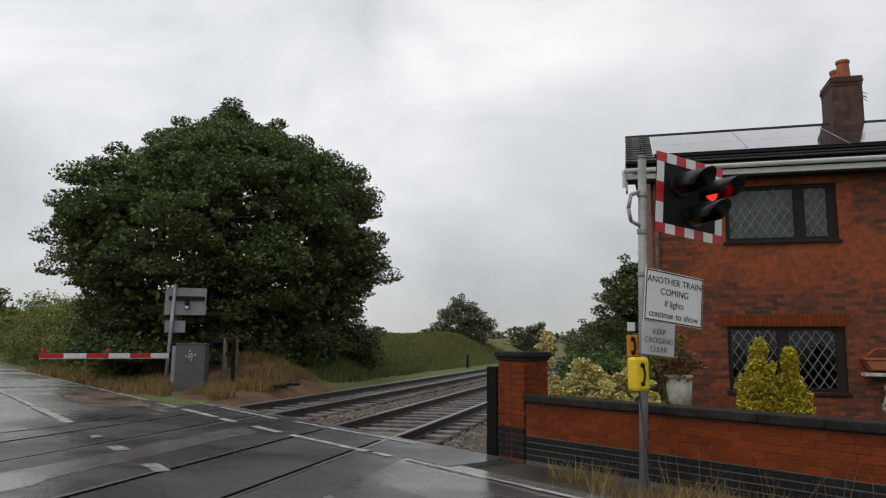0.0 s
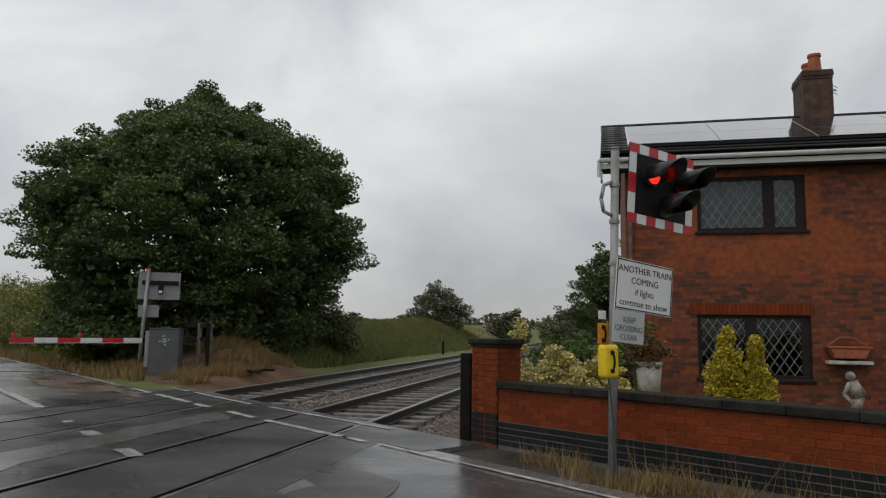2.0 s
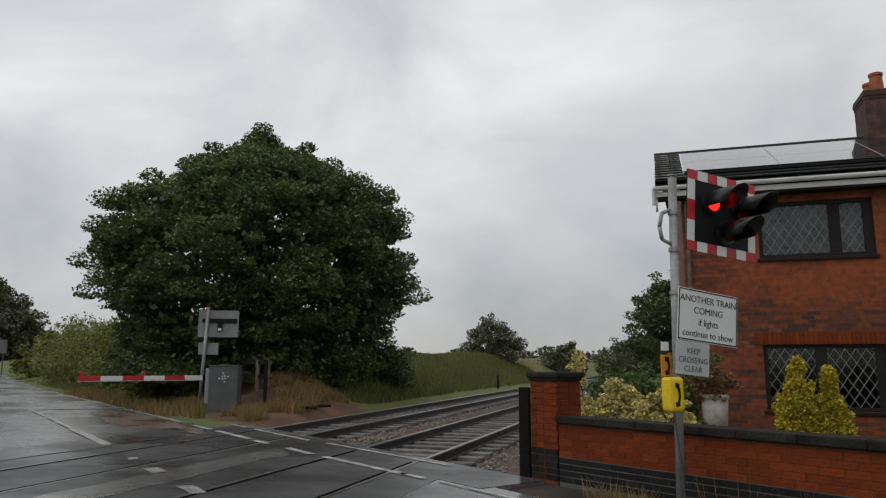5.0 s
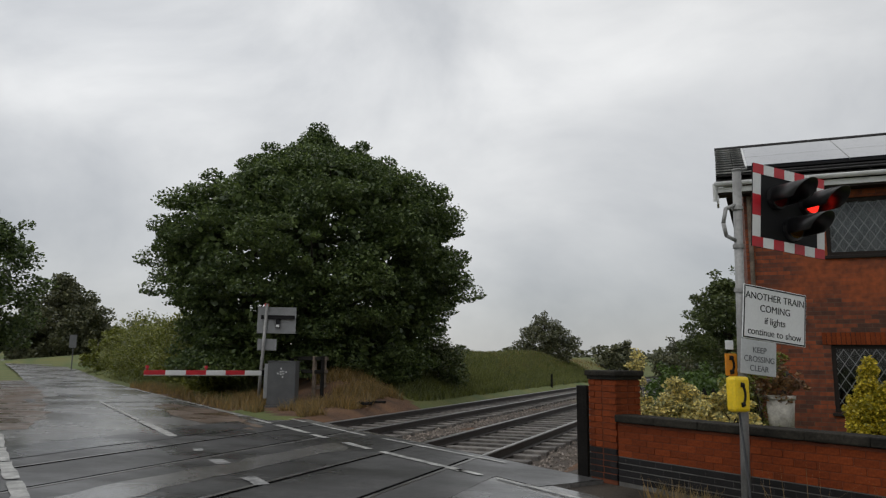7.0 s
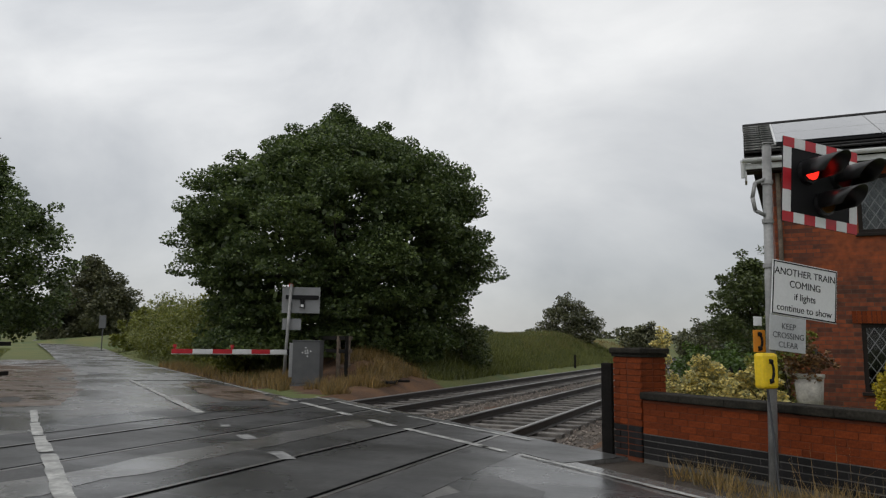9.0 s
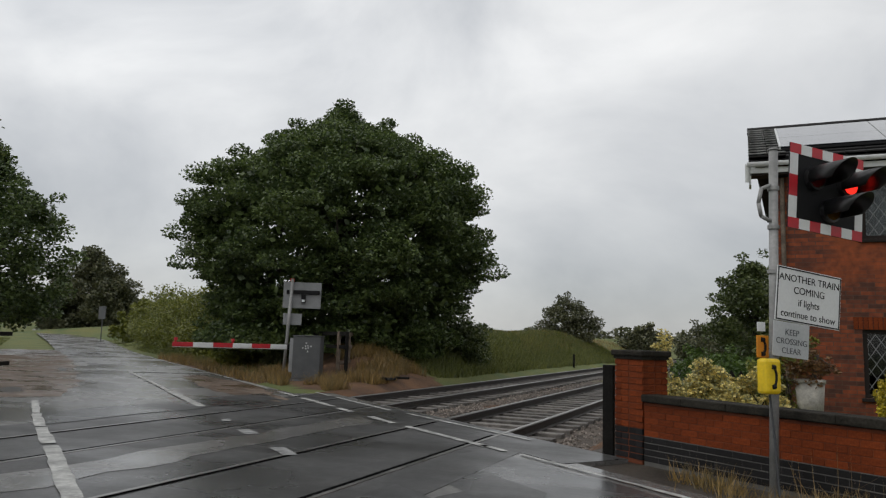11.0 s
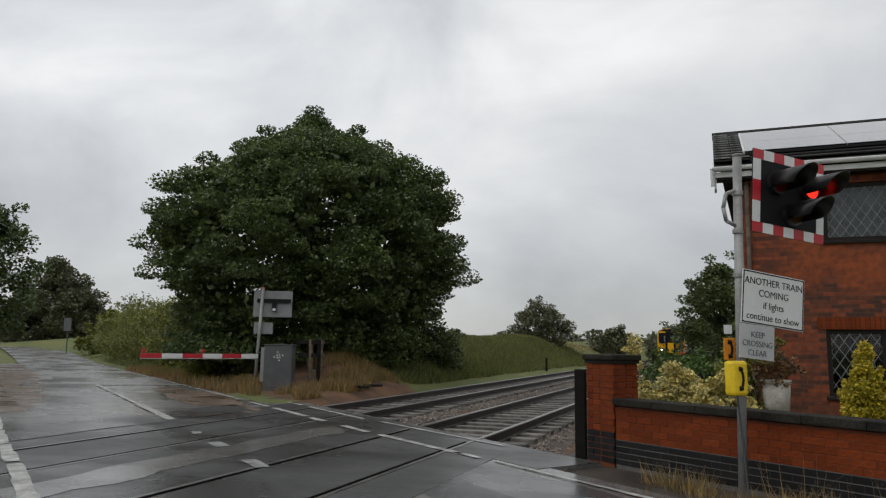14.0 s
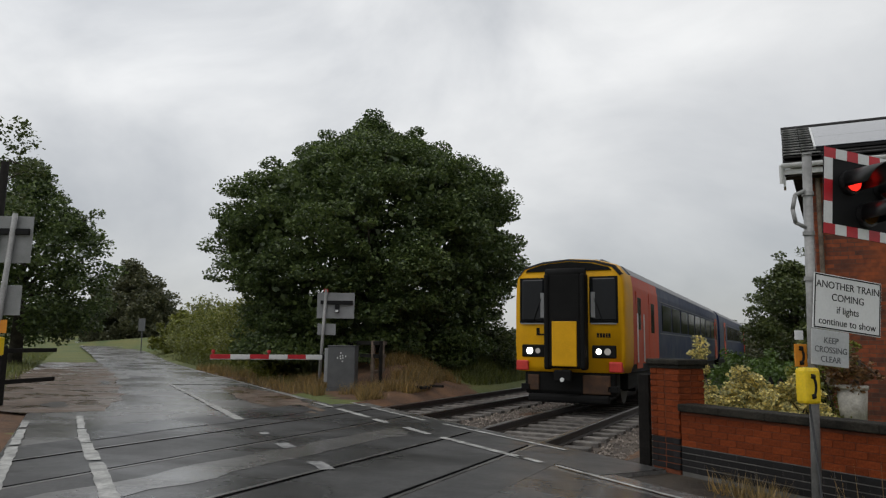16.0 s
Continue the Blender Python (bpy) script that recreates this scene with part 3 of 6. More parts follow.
def build_ground():
    xs = sorted(set([round(-30 + 0.6 * i, 2) for i in range(84)] + [-1500, -900, -600, -400, -280, -200, -150, -115, -90, -70, -60, -52, -46, -41, -36, -33, 23, 27, 33, 42, 55, 75, 110, 160, 250, 400, 700, 1500]))
    ys = sorted(set([round(-14 + 0.6 * i, 2) for i in range(110)] + [-1500, -700, -300, -140, -70, -35, -22, 54, 57, 61, 66, 72, 80, 90, 105, 125, 150, 190, 250, 350, 520, 800, 1500]))
    vs = [(x, y, ground_z(x, y)) for y in ys for x in xs]
    w = len(xs)
    fs = [(j * w + i, j * w + i + 1, (j + 1) * w + i + 1, (j + 1) * w + i) for j in range(len(ys) - 1) for i in range(w - 1)]
    me = bpy.data.meshes.new("ground")
    me.from_pydata(vs, [], fs)
    me.materials.append(M_GRASS)
    me.materials.append(M_EARTH)
    me.materials.append(M_DIRT)
    for p in me.polygons:
        c = p.center
        n = 0.6 * c.x + 0.8 * c.y
        wob = 0.7 * noise.noise((c.x * 0.5, c.y * 0.5, 9.0))
        if (-24 < c.x < -9 and 2.9 < n < 4.6 + wob) or -13 < c.x < -5.2 and 4 < n < 10.2 + wob * 2.2 and c.y < 19 or (-5.6 < c.x < 3.2 and abs(n) < 16) or (-13.5 < c.x < -7 and -5.2 < n < -2):
            p.material_index = 1
        if c.x > 1.5 and 3 < n < 5 and c.x < 12:
            p.material_index = 2
        if -24 < c.x < -4 and -5.0 + wob < n < -3.2 and c.x - track_x(c.y) < -5:
            p.material_index = 1
        p.use_smooth = True
    tagged(new("ground", me), "rough wet grass with bare brown earth beside the track", "ground", kind="structure")


build_ground()

bm = bmesh.new()
rd_rect(-9.5, 0.6, -3.35, 3.95, 0.0, 0.12, bm)
rd_rect(0.6, 14, -3.35, 3.12, 0.0, 0.12, bm)
LANE = ((-9.5, -2.3, 2.98), (-11.5, -1.85, 2.98), (-14, -1.5, 2.98), (-20, -1.25, 2.98), (-30, -1.15, 2.95), (-42, -1.25, 3.1), (-58, -1.4, 3.5), (-75, -1.7, 3.7), (-95, -2.2, 3.6), (-130, -3.0, 2.9), (-200, -4.6, 1.5), (-260, -6.5, 0.0))  # along, left edge, right edge
for (sa, la, ra), (sb, lb, rb) in zip(LANE, LANE[1:]):
    for i in range(6):
        ring = []
        for f, edge in ((i / 6, 0), (i / 6, 1), ((i + 1) / 6, 1), ((i + 1) / 6, 0)):
            q = rd(sa + (sb - sa) * f, (la + (lb - la) * f, ra + (rb - ra) * f)[edge])
            ring.append(bm.verts.new((*q, climb(*q) + 0.12 * smooth(40, 70, -(sa + (sb - sa) * f)))))
        bm.faces.new(ring)
bmesh.ops.remove_doubles(bm, verts=bm.verts, dist=1e-4)
road = tagged(link("road", bm, M_ROAD), "wet worn grey asphalt lane with puddles", "road", kind="structure")


def shoulder():
    """Wet trodden mud along the lane's ragged edge."""
    r = np.random.default_rng(77)
    marks = ((-9.3, -3.6, -2.0), (-12, -4.3, -1.6), (-16, -4.9, -1.3), (-25, -4.9, -1.1), (-39, -4.3, -1.15), (-60, -3.6, -1.4), (-85, -3.2, -1.8))
    far_side, near_side = [], []
    for q in np.arange(-9.3, -44, -0.7):
        a = np.interp(-q, [-m[0] for m in marks], [m[1] for m in marks])
        b = np.interp(-q, [-m[0] for m in marks], [m[2] for m in marks])
        far_side.append(rd(q, a + r.uniform(-0.25, 0.25)))
        near_side.append(rd(q, b + r.uniform(-0.12, 0.2)))
    tagged(link("mud_shoulder", sheet(far_side + near_side[::-1], 0.004), M_MUD), "wet brown mud shoulder beside the lane", "road shoulder", kind="structure")


shoulder()


def at_x(x, n):
    """The point of the plan with this x that lies n across the road."""
    return x, (n - 0.6 * x) / 0.8


deck = tagged(link("crossing_deck", sheet([at_x(-5.35, -3.35), at_x(1.55, -3.35), at_x(1.55, 3.35), at_x(0.9, 3.95), at_x(-5.35, 3.6)], 0.006, 0.05), M_DECK), "wet dark tarmac deck between the rails", "level crossing", kind="structure")
rng = np.random.default_rng(5)


def ragged_strip(x0, x1, n0, n1, z, seed, step=0.35, amp=0.09):
    """A patch of laid tarmac with ragged edges, along the rails."""
    r = np.random.default_rng(seed)
    ys0, ys1 = at_x(x0, n0)[1], at_x(x1, n1)[1]
    k = max(3, int(abs(ys1 - ys0) / step))
    one = [(x0 + r.uniform(-amp, amp), at_x(x0, n0)[1] + (at_x(x0, n1)[1] - at_x(x0, n0)[1]) * i / k) for i in range(k + 1)]
    two = [(x1 + r.uniform(-amp, amp), at_x(x1, n0)[1] + (at_x(x1, n1)[1] - at_x(x1, n0)[1]) * i / k) for i in range(k + 1)]
    return sheet(one + two[::-1], z)


for k, (x0, x1, n0, n1, m) in enumerate(((-2.15, -1.45, -3.3, 2.5, M_ROAD), (1.75, 2.5, -1.6, 1.7, M_DECK), (-6.3, -5.0, -2.3, 2.2, M_PATCH), (1.2, 1.75, -3.2, 0.6, M_PATCH))):
    patch = link("tarmac_patch", ragged_strip(x0, x1, n0, n1, 0.010 + 0.002 * k, 30 + k), m)
    tagged(patch, "wet patch of newer tarmac beside the rails", "road patch", kind="structure")

r = np.random.default_rng(91)
pts = [rd(q, 2.66 + r.uniform(-0.05, 0.03)) for q in np.arange(-0.1, 7.0, 0.4)] + [rd(q, 0.7 + 0.35 * math.sin(q * 1.3) + r.uniform(-0.12, 0.12)) for q in np.arange(6.8, 0.4, -0.4)]
tagged(link("tarmac_patch", sheet(pts, 0.004), M_PATCH), "smooth wet tarmac that mirrors the sky", "road patch", kind="structure")


def ragged_line(s0, s1, n0, n1, width, seed, z=0.016):
    """A painted line with worn edges."""
    r = np.random.default_rng(seed)
    k = max(2, int(abs(s1 - s0) / 0.22))
    a, b = [], []
    for i in range(k + 1):
        s, n = s0 + (s1 - s0) * i / k, n0 + (n1 - n0) * i / k
        a.append(rd(s, n - width / 2 + r.uniform(-0.013, 0.013)))
        b.append(rd(s, n + width / 2 + r.uniform(-0.013, 0.013)))
    return sheet(a + b[::-1], z)


tagged(link("road_shoulder", rd_rect(-2.6, 0.6, 2.92, 3.93, 0.005), M_DECK), "dark broken tarmac shoulder by the pier", "road shoulder", kind="structure")
EDGE_LINES = [  # along from, to, across from, to, width
    (-44, -16.2, 2.78, 2.80, 0.07), (-16.0, -10.9, 2.80, 2.78, 0.10), (-9.9, -8.6, 2.76, 2.74, 0.13), (-8.2, -6.2, 2.74, 2.72, 0.14), (-5.9, -5.2, 2.70, 2.68, 0.14),
    (-4.4, -3.4, 2.70, 2.68, 0.13), (-3.0, -0.75, 2.70, 2.76, 0.13), (-0.9, -0.35, 2.76, 2.78, 0.10), (-0.1, 7.5, 2.82, 2.78, 0.065),
    (-9.6, -8.6, 3.58, 3.56, 0.09), (-8.2, -5.3, 3.56, 3.52, 0.09), (-4.7, -1.1, 3.60, 3.72, 0.08),
]
MIDDLE_LINES = [
    (-18.4, -10.5, 0.32, 0.30, 0.11), (-10.4, -6.7, 0.30, 0.29, 0.17), (-3.25, -2.75, 0.19, 0.19, 0.20), (-4.6, -4.3, 0.24, 0.22, 0.14), (-1.5, -0.9, 0.15, 0.14, 0.18),
    (-8.3, -6.1, -2.42, -2.40, 0.12), (-6.0, -4.3, -2.40, -2.36, 0.14), (-4.2, -2.6, -2.35, -2.28, 0.16), (-2.4, 0.6, -2.26, -2.16, 0.17),
    (-7.6, -6.6, -3.28, -3.26, 0.11), (-6.3, -4.4, -3.26, -3.24, 0.13), (-4.2, -1.0, -3.24, -3.2, 0.14),
]
for k, (s0, s1, n0, n1, w) in enumerate(EDGE_LINES + MIDDLE_LINES):
    tagged(link("road_marking", ragged_line(s0, s1, n0, n1, w, 100 + k), M_LINE_OLD if -5 < s0 and -1 < n0 < 1 else M_LINE), "worn white painted road line", "road marking", "painted lines on the crossing", "structure")
bm = sheet([rd(-18.75, 0.30), rd(-18.35, 0.30), rd(-17.75, 2.75), rd(-18.15, 2.75)], 0.016)
tagged(link("stop_line", bm, M_LINE), "thin white stop line across the far lane", "road marking", kind="structure")
for k, (s, n, a, b) in enumerate(((-11.2, -2.9, 0.9, 0.28), (-24, -0.4, 1.3, 0.22), (-11.8, 2.2, 1.2, 0.3), (-20, -1.6, 1.4, 0.14))):
    r = np.random.default_rng(60 + k)
    pts = [rd(s + a * math.cos(u) * r.uniform(0.7, 1.1), n + b * math.sin(u) * r.uniform(0.7, 1.1)) for u in np.linspace(0, 2 * math.pi, 18)[:-1]]
    m = mat("pothole_mud", (0.035, 0.028, 0.022), 0.35, var=0.4, scale=4, bump=0.3) if k == 0 else None
    tagged(link("pothole", sheet(pts, 0.008), m or M_DECK), "shallow dark muddy pothole in the road", "pothole", kind="structure")


r = np.random.default_rng(64)
pts = [rd(-12.2 + 4.6 * math.cos(u) * r.uniform(0.8, 1.1), 2.0 + 0.75 * math.sin(u) * r.uniform(0.75, 1.1)) for u in np.linspace(0, 2 * math.pi, 34)[:-1]]
tagged(link("mud_wash", sheet(pts, 0.009), M_MUD), "thin wash of wet brown mud on the lane", "mud", kind="structure")

# ---- railway ----
def sweep(section, ys, off):
    """A section swept along the railway's line."""
    bm = bmesh.new()
    rings = [[bm.verts.new((track_x(y, off) + px, y, pz)) for px, pz in section] for y in ys]
    for a, b in zip(rings, rings[1:]):
        for i in range(len(section)):
            j = (i + 1) % len(section)
            bm.faces.new((a[i], a[j], b[j], b[i]))
    bm.faces.new(rings[0])
    bm.faces.new(rings[-1][::-1])
    return bm


YS = [-40, -20, 0, 20, 40, 60, 70] + list(range(80, 420, 12))
HEAD = [(-0.034, -0.005), (-0.028, 0.012), (0.028, 0.012), (0.034, -0.005)]
WEB = [(-0.034, -0.005), (0.034, -0.005), (0.034, -0.03), (0.01, -0.045), (0.01, -0.125), (0.07, -0.14), (0.07, -0.155), (-0.07, -0.155), (-0.07, -0.14), (-0.01, -0.125), (-0.01, -0.045), (-0.034, -0.03)]
BALLAST = [(-2.2, -0.33), (-1.7, -0.22), (1.9, -0.22), (2.4, -0.38), (2.4, -0.6), (-2.2, -0.6)]
sleeper_mesh = bpy.data.meshes.new("sleeper")
bm = box(-1.25, 1.25, -0.125, 0.125, -0.27, -0.15, 0.012)
bm.to_mesh(sleeper_mesh)
bm.free()
sleeper_mesh.materials.append(M_SLEEPER)
for off in (0.03, -3.52):
    trk = thing("railway_track", "two worn steel rails on weathered sleepers in ballast", "railway track", kind="structure", group="railway tracks")
    part("ballast", sweep(BALLAST, YS, off), M_BALLAST, trk)
    for side in (-0.7525, 0.7525):
        r = part("rail", sweep(WEB, YS, off + side), M_RAIL, trk)
        part("rail_head", sweep(HEAD, YS, off + side), M_RAILTOP, r)
        # flat black strip on the deck: shade of the flange gap put into colour
        g = -0.062 if side > 0 else 0.062
        groove = [at_x(off + side + g - 0.034, -3.35), at_x(off + side + g + 0.034, -3.35), at_x(off + side + g + 0.034, 3.5), at_x(off + side + g - 0.034, 3.5)]
        part("flange_groove_shade", sheet(groove, 0.0095), M_GROOVE_SHADE, trk)
    y = -6.0
    while y < 75:
        n = 0.6 * off + 0.8 * y
        if abs(n) > 4.0:
            s = new("sleeper", sleeper_mesh)
            s.parent = trk
            s.location = (track_x(y, off) + random.uniform(-0.02, 0.02), y, random.uniform(-0.006, 0.006))
            s.rotation_euler = (0, 0, random.uniform(-0.012, 0.012))
        y += 0.66

rng = np.random.default_rng(11)
oct_v = np.array([(1, 0, 0), (0, 1, 0), (-1, 0, 0), (0, -1, 0), (0, 0, 1), (0, 0, -1)], float)
oct_f = [(0, 1, 4), (1, 2, 4), (2, 3, 4), (3, 0, 4), (1, 0, 5), (2, 1, 5), (3, 2, 5), (0, 3, 5)]
k = 9000
yy = 4.2 + 26 * rng.uniform(0, 1, k) ** 1.6
xx = rng.uniform(-5.5, 2.2, k)
ok = (0.6 * xx + 0.8 * yy > 4.05)
tris = []
for x, y in zip(xx[ok], yy[ok]):
    on_sleeper = (y + 6) % 0.66 < 0.13 or (y + 6) % 0.66 > 0.53
    near_track = min(abs(x - 0.03), abs(x + 3.52)) < 1.25
    if on_sleeper and near_track and rng.uniform() < 0.9:
        continue
    q = oct_v * rng.uniform(0.016, 0.036) * rng.uniform(0.6, 1.2, size=(6, 3))
    a = rng.uniform(0, 6.28)
    q = q @ np.array([[math.cos(a), -math.sin(a), 0], [math.sin(a), math.cos(a), 0], [0, 0, 1]]) + (x, y, -0.205)
    tris.append(q)
me = bpy.data.meshes.new("ballast_stones")
me.from_pydata(np.concatenate(tris).tolist(), [], [tuple(6 * i + j for j in f) for i in range(len(tris)) for f in oct_f])
me.materials.append(M_STONE)
tagged(new("ballast_stones", me), "loose grey brown granite ballast stones", "ballast", kind="stuff")
for k, (a, b) in enumerate((((-7.9, 14.3), (-5.9, 13.1)), ((-7.2, 14.6), (-5.6, 13.9)), ((-6.2, 14.2), (-5.75, 12.7)))):
    bm = rod((*a, 0.1), (*b, 0.16), 0.05, 0.04, 7)
    tagged(link("fallen_branch", bm, M_TIMBER_DARK), "dark broken timber lying on the earth", "branch", "old timbers")

# ---- house ----
HY, HX0, HX1 = 8.0, 4.77, 17.0
house = thing("house", "two-storey orange-red brick cottage with solar panels", "house")


def wall_x(x0, x1, z0, z1, y0, y1, holes):
    """A wall along x with openings through it."""
    bm = bmesh.new()
    xs = sorted({x0, x1, *[h[0] for h in holes], *[h[1] for h in holes]})
    for a, b in zip(xs, xs[1:]):
        cuts = sorted((h[2], h[3]) for h in holes if h[0] <= a and h[1] >= b)
        z = z0
        for c0, c1 in [*cuts, (z1, z1)]:
            if c0 > z:
                box(a, b, y0, y1, z, c0, 0, bm)
            z = c1
    bmesh.ops.remove_doubles(bm, verts=bm.verts, dist=1e-4)
    return bm


WINDOWS = [(6.12, 8.06, 3.40, 4.46, 0.69), (10.28, 12.22, 3.40, 4.46, 0.5), (6.07, 8.06, 0.62, 1.80, 0.5), (10.40, 12.4, 0.62, 1.80, 0.5)]
part("wall", wall_x(HX0, HX1, -0.1, 4.62, HY, HY + 0.23, [w[:4] for w in WINDOWS]), M_BRICK, house, "orange-red brick front with darker patches")
bm = box(HX0, HX0 + 0.23, HY + 0.23, HY + 6.0, -0.1, 4.62)
own = bmesh.new()
tri = own.faces.new([own.verts.new(p) for p in ((HX0, HY, 4.62), (HX0, HY + 6, 4.62), (HX0, HY + 3, 6.12))])
ex = bmesh.ops.extrude_face_region(own, geom=[tri])
bmesh.ops.translate(own, vec=(0.23, 0, 0), verts=[g for g in ex["geom"] if isinstance(g, bmesh.types.BMVert)])
part("gable_wall", merge(bm, own), M_BRICK, house)
part("wall", box(HX1 - 0.23, HX1, HY + 0.23, HY + 6, -0.1, 4.62), M_BRICK, house)
part("wall", box(HX0 + 0.23, HX1 - 0.23, HY + 5.77, HY + 6, -0.1, 4.62), M_BRICK, house)
# added inner boards, coloured dark to stand for the unlit rooms
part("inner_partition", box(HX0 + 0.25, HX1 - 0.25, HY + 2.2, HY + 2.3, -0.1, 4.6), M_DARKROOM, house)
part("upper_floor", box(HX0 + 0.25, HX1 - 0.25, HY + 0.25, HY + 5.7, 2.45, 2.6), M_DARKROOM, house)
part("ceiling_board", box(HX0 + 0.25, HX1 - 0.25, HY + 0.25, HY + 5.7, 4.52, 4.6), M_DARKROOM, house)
# soldier courses over the lower windows
soldier = bpy.data.meshes.new("lintel_brick")
bm = box(-0.033, 0.033, -0.012, 0.1, 0, 0.215, 0.004)
bm.to_mesh(soldier)
bm.free()
soldier.materials.append(M_RED_BRICK)
for x0, x1, z0, z1, _ in WINDOWS[2:]:
    x = x0 - 0.1
    while x < x1 + 0.1:
        b = new("lintel_brick", soldier)
        b.parent = house
        b.location = (x, HY - 0.004, z1 + 0.004)
        b.rotation_euler = (0, random.uniform(-0.02, 0.02), 0)
        x += 0.076
for x0, x1, z0, z1, split in WINDOWS:
    w = part("window", box(x0 + 0.002, x1 - 0.002, HY + 0.05, HY + 0.12, z0, z0 + 0.07, 0.006), M_FRAME, house, "dark-framed leaded window")
    for a, b, c, d in ((x0, x0 + 0.08, z0 + 0.07, z1 - 0.07), (x1 - 0.16, x1, z0 + 0.07, z1 - 0.07), (x0, x1, z1 - 0.07, z1), (x0 + split * (x1 - x0) - 0.13, x0 + split * (x1 - x0) + 0.07, z0 + 0.07, z1 - 0.07)):
        part("window_frame", box(a + 0.002, b - 0.002, HY + 0.05, HY + 0.12, c, d, 0.006), M_FRAME, w)
    part("window_sill", box(x0 - 0.05, x1 + 0.05, HY - 0.05, HY + 0.06, z0 - 0.06, z0 - 0.002, 0.01), M_FRAME, w)
    for a, b in ((x0 + 0.08, x0 + split * (x1 - x0) - 0.13), (x0 + split * (x1 - x0) + 0.07, x1 - 0.16)):
        pane = part("pane", box(a, b, HY + 0.083, HY + 0.089, z0 + 0.07, z1 - 0.07), M_GLASS, w)
        pane.visible_shadow = False
        bm = bmesh.new()
        h, wd, step = z1 - z0 - 0.14, b - a, 0.17
        c = -h * 0.7
        while c < wd + h * 0.7:
            for sgn in (1, -1):
                xa, xb, za, zb = c, c + sgn * h * 0.66, 0.0, h
                lo, hi = 0.0, 1.0
                dx = xb - xa
                for lim0, lim1 in ((0.0, wd),):
                    t0, t1 = sorted(((lim0 - xa) / dx, (lim1 - xa) / dx))
                    lo, hi = max(lo, t0), min(hi, t1)
                if hi - lo > 0.03:
                    rod((a + xa + dx * lo, HY + 0.079, z0 + 0.07 + h * lo), (a + xa + dx * hi, HY + 0.079, z0 + 0.07 + h * hi), 0.006, seg=4, bm=bm)
            c += step
        part("lead_lattice", bm, M_LEAD, w)
    if z0 > 2:
        bm = bmesh.new()
        k = 26
        top = [bm.verts.new((x0 + 0.1 + (x1 - x0 - 0.2) * i / k, HY + 0.24 + 0.03 * math.sin(i * 1.9), z1 - 0.05)) for i in range(k + 1)]
        bot = [bm.verts.new((x0 + 0.1 + (x1 - x0 - 0.2) * i / k, HY + 0.24 + 0.035 * math.sin(i * 1.9 + 0.4), z0 + 0.05)) for i in range(k + 1)]
        for i in range(k):
            bm.faces.new((top[i], top[i + 1], bot[i + 1], bot[i]))
        ob = part("net_curtain", bm, M_CURTAIN, w, "grey net curtain", True)
        ob.modifiers.new("thick", "SOLIDIFY").thickness = 0.006
# eaves, gutter, roof
# dark brown soffit; its front edge shows as a strip for the eaves' shade
part("soffit", box(HX0 - 0.45, HX1 + 0.4, HY - 0.30, HY - 0.004, 4.60, 4.66), M_FRAME, house, "dark timber soffit, its edge standing in for eaves shade")
part("fascia", box(HX0 - 0.45, HX1 + 0.4, HY - 0.33, HY - 0.30, 4.635, 4.735, 0.004), M_UPVC, house)
bm = bmesh.new()
for i in range(8):
    a0, a1 = math.pi + math.pi * i / 8, math.pi + math.pi * (i + 1) / 8
    vs = [bm.verts.new((x, HY - 0.395 + 0.062 * math.cos(a), 4.82 + 0.062 * math.sin(a) * 1.2)) for x in (HX0 - 0.5, HX1 + 0.4) for a in (a0, a1)]
    bm.faces.new((vs[0], vs[1], vs[3], vs[2]))
bmesh.ops.remove_doubles(bm, verts=bm.verts, dist=1e-4)
g = part("gutter", bm, M_UPVC, house, "white half-round gutter", True)
g.modifiers.new("thick", "SOLIDIFY").thickness = 0.012
part("bargeboard", box(HX0 - 0.47, HX0 - 0.43, HY - 0.30, HY + 0.05, 4.42, 4.80, 0.004), M_UPVC, house)
own = bmesh.new()
for xx in (HX0 - 0.44, HX0 - 0.01):
    for yy, zz in ((HY - 0.30, 4.79), (HY + 3.0, 6.22), (HY + 3.0, 6.18), (HY - 0.30, 4.75)):
        own.verts.new((xx, yy, zz))
own.verts.ensure_lookup_table()
for q in ((0, 1, 2, 3), (4, 5, 6, 7), (0, 1, 5, 4), (3, 2, 6, 7), (0, 3, 7, 4), (1, 2, 6, 5)):
    own.faces.new([own.verts[i] for i in q])
part("verge_soffit", own, M_UPVC, house)
part("gutter_end", rod((HX0 - 0.5, HY - 0.39, 4.80), (HX0 - 0.5, HY - 0.33, 4.47), 0.035), M_UPVC, house)
EZ, RZ, RY = 4.85, 6.38, HY + 3.0
SL = math.atan2(RZ - EZ, RY - (HY - 0.38))
roof = part("roof", bmesh.new(), M_TILE, house, "dark tiled roof")
bm = bmesh.new()
v = [bm.verts.new(p) for p in ((HX0 - 0.47, HY - 0.38, EZ), (HX1 + 0.4, HY - 0.38, EZ), (HX1 + 0.4, RY, RZ), (HX0 - 0.47, RY, RZ), (HX0 - 0.03, HY + 6.38, EZ), (HX1 + 0.4, HY + 6.38, EZ))]
bm.faces.new(v[:4])
bm.faces.new((v[3], v[2], v[5], v[4]))
bm.to_mesh(roof.data)
bm.free()
roof.modifiers.new("thick", "SOLIDIFY").thickness = 0.05
tile = bpy.data.meshes.new("roof_tile")
bm = box(-0.155, 0.155, -0.02, 0.36, 0.0, 0.03, 0.008)
bm.to_mesh(tile)
bm.free()
tile.materials.append(M_TILE)
L = math.hypot(RZ - EZ, RY - HY + 0.38)
# verge copy of the tile, with the sky's sheen in its paler colour
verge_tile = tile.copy()
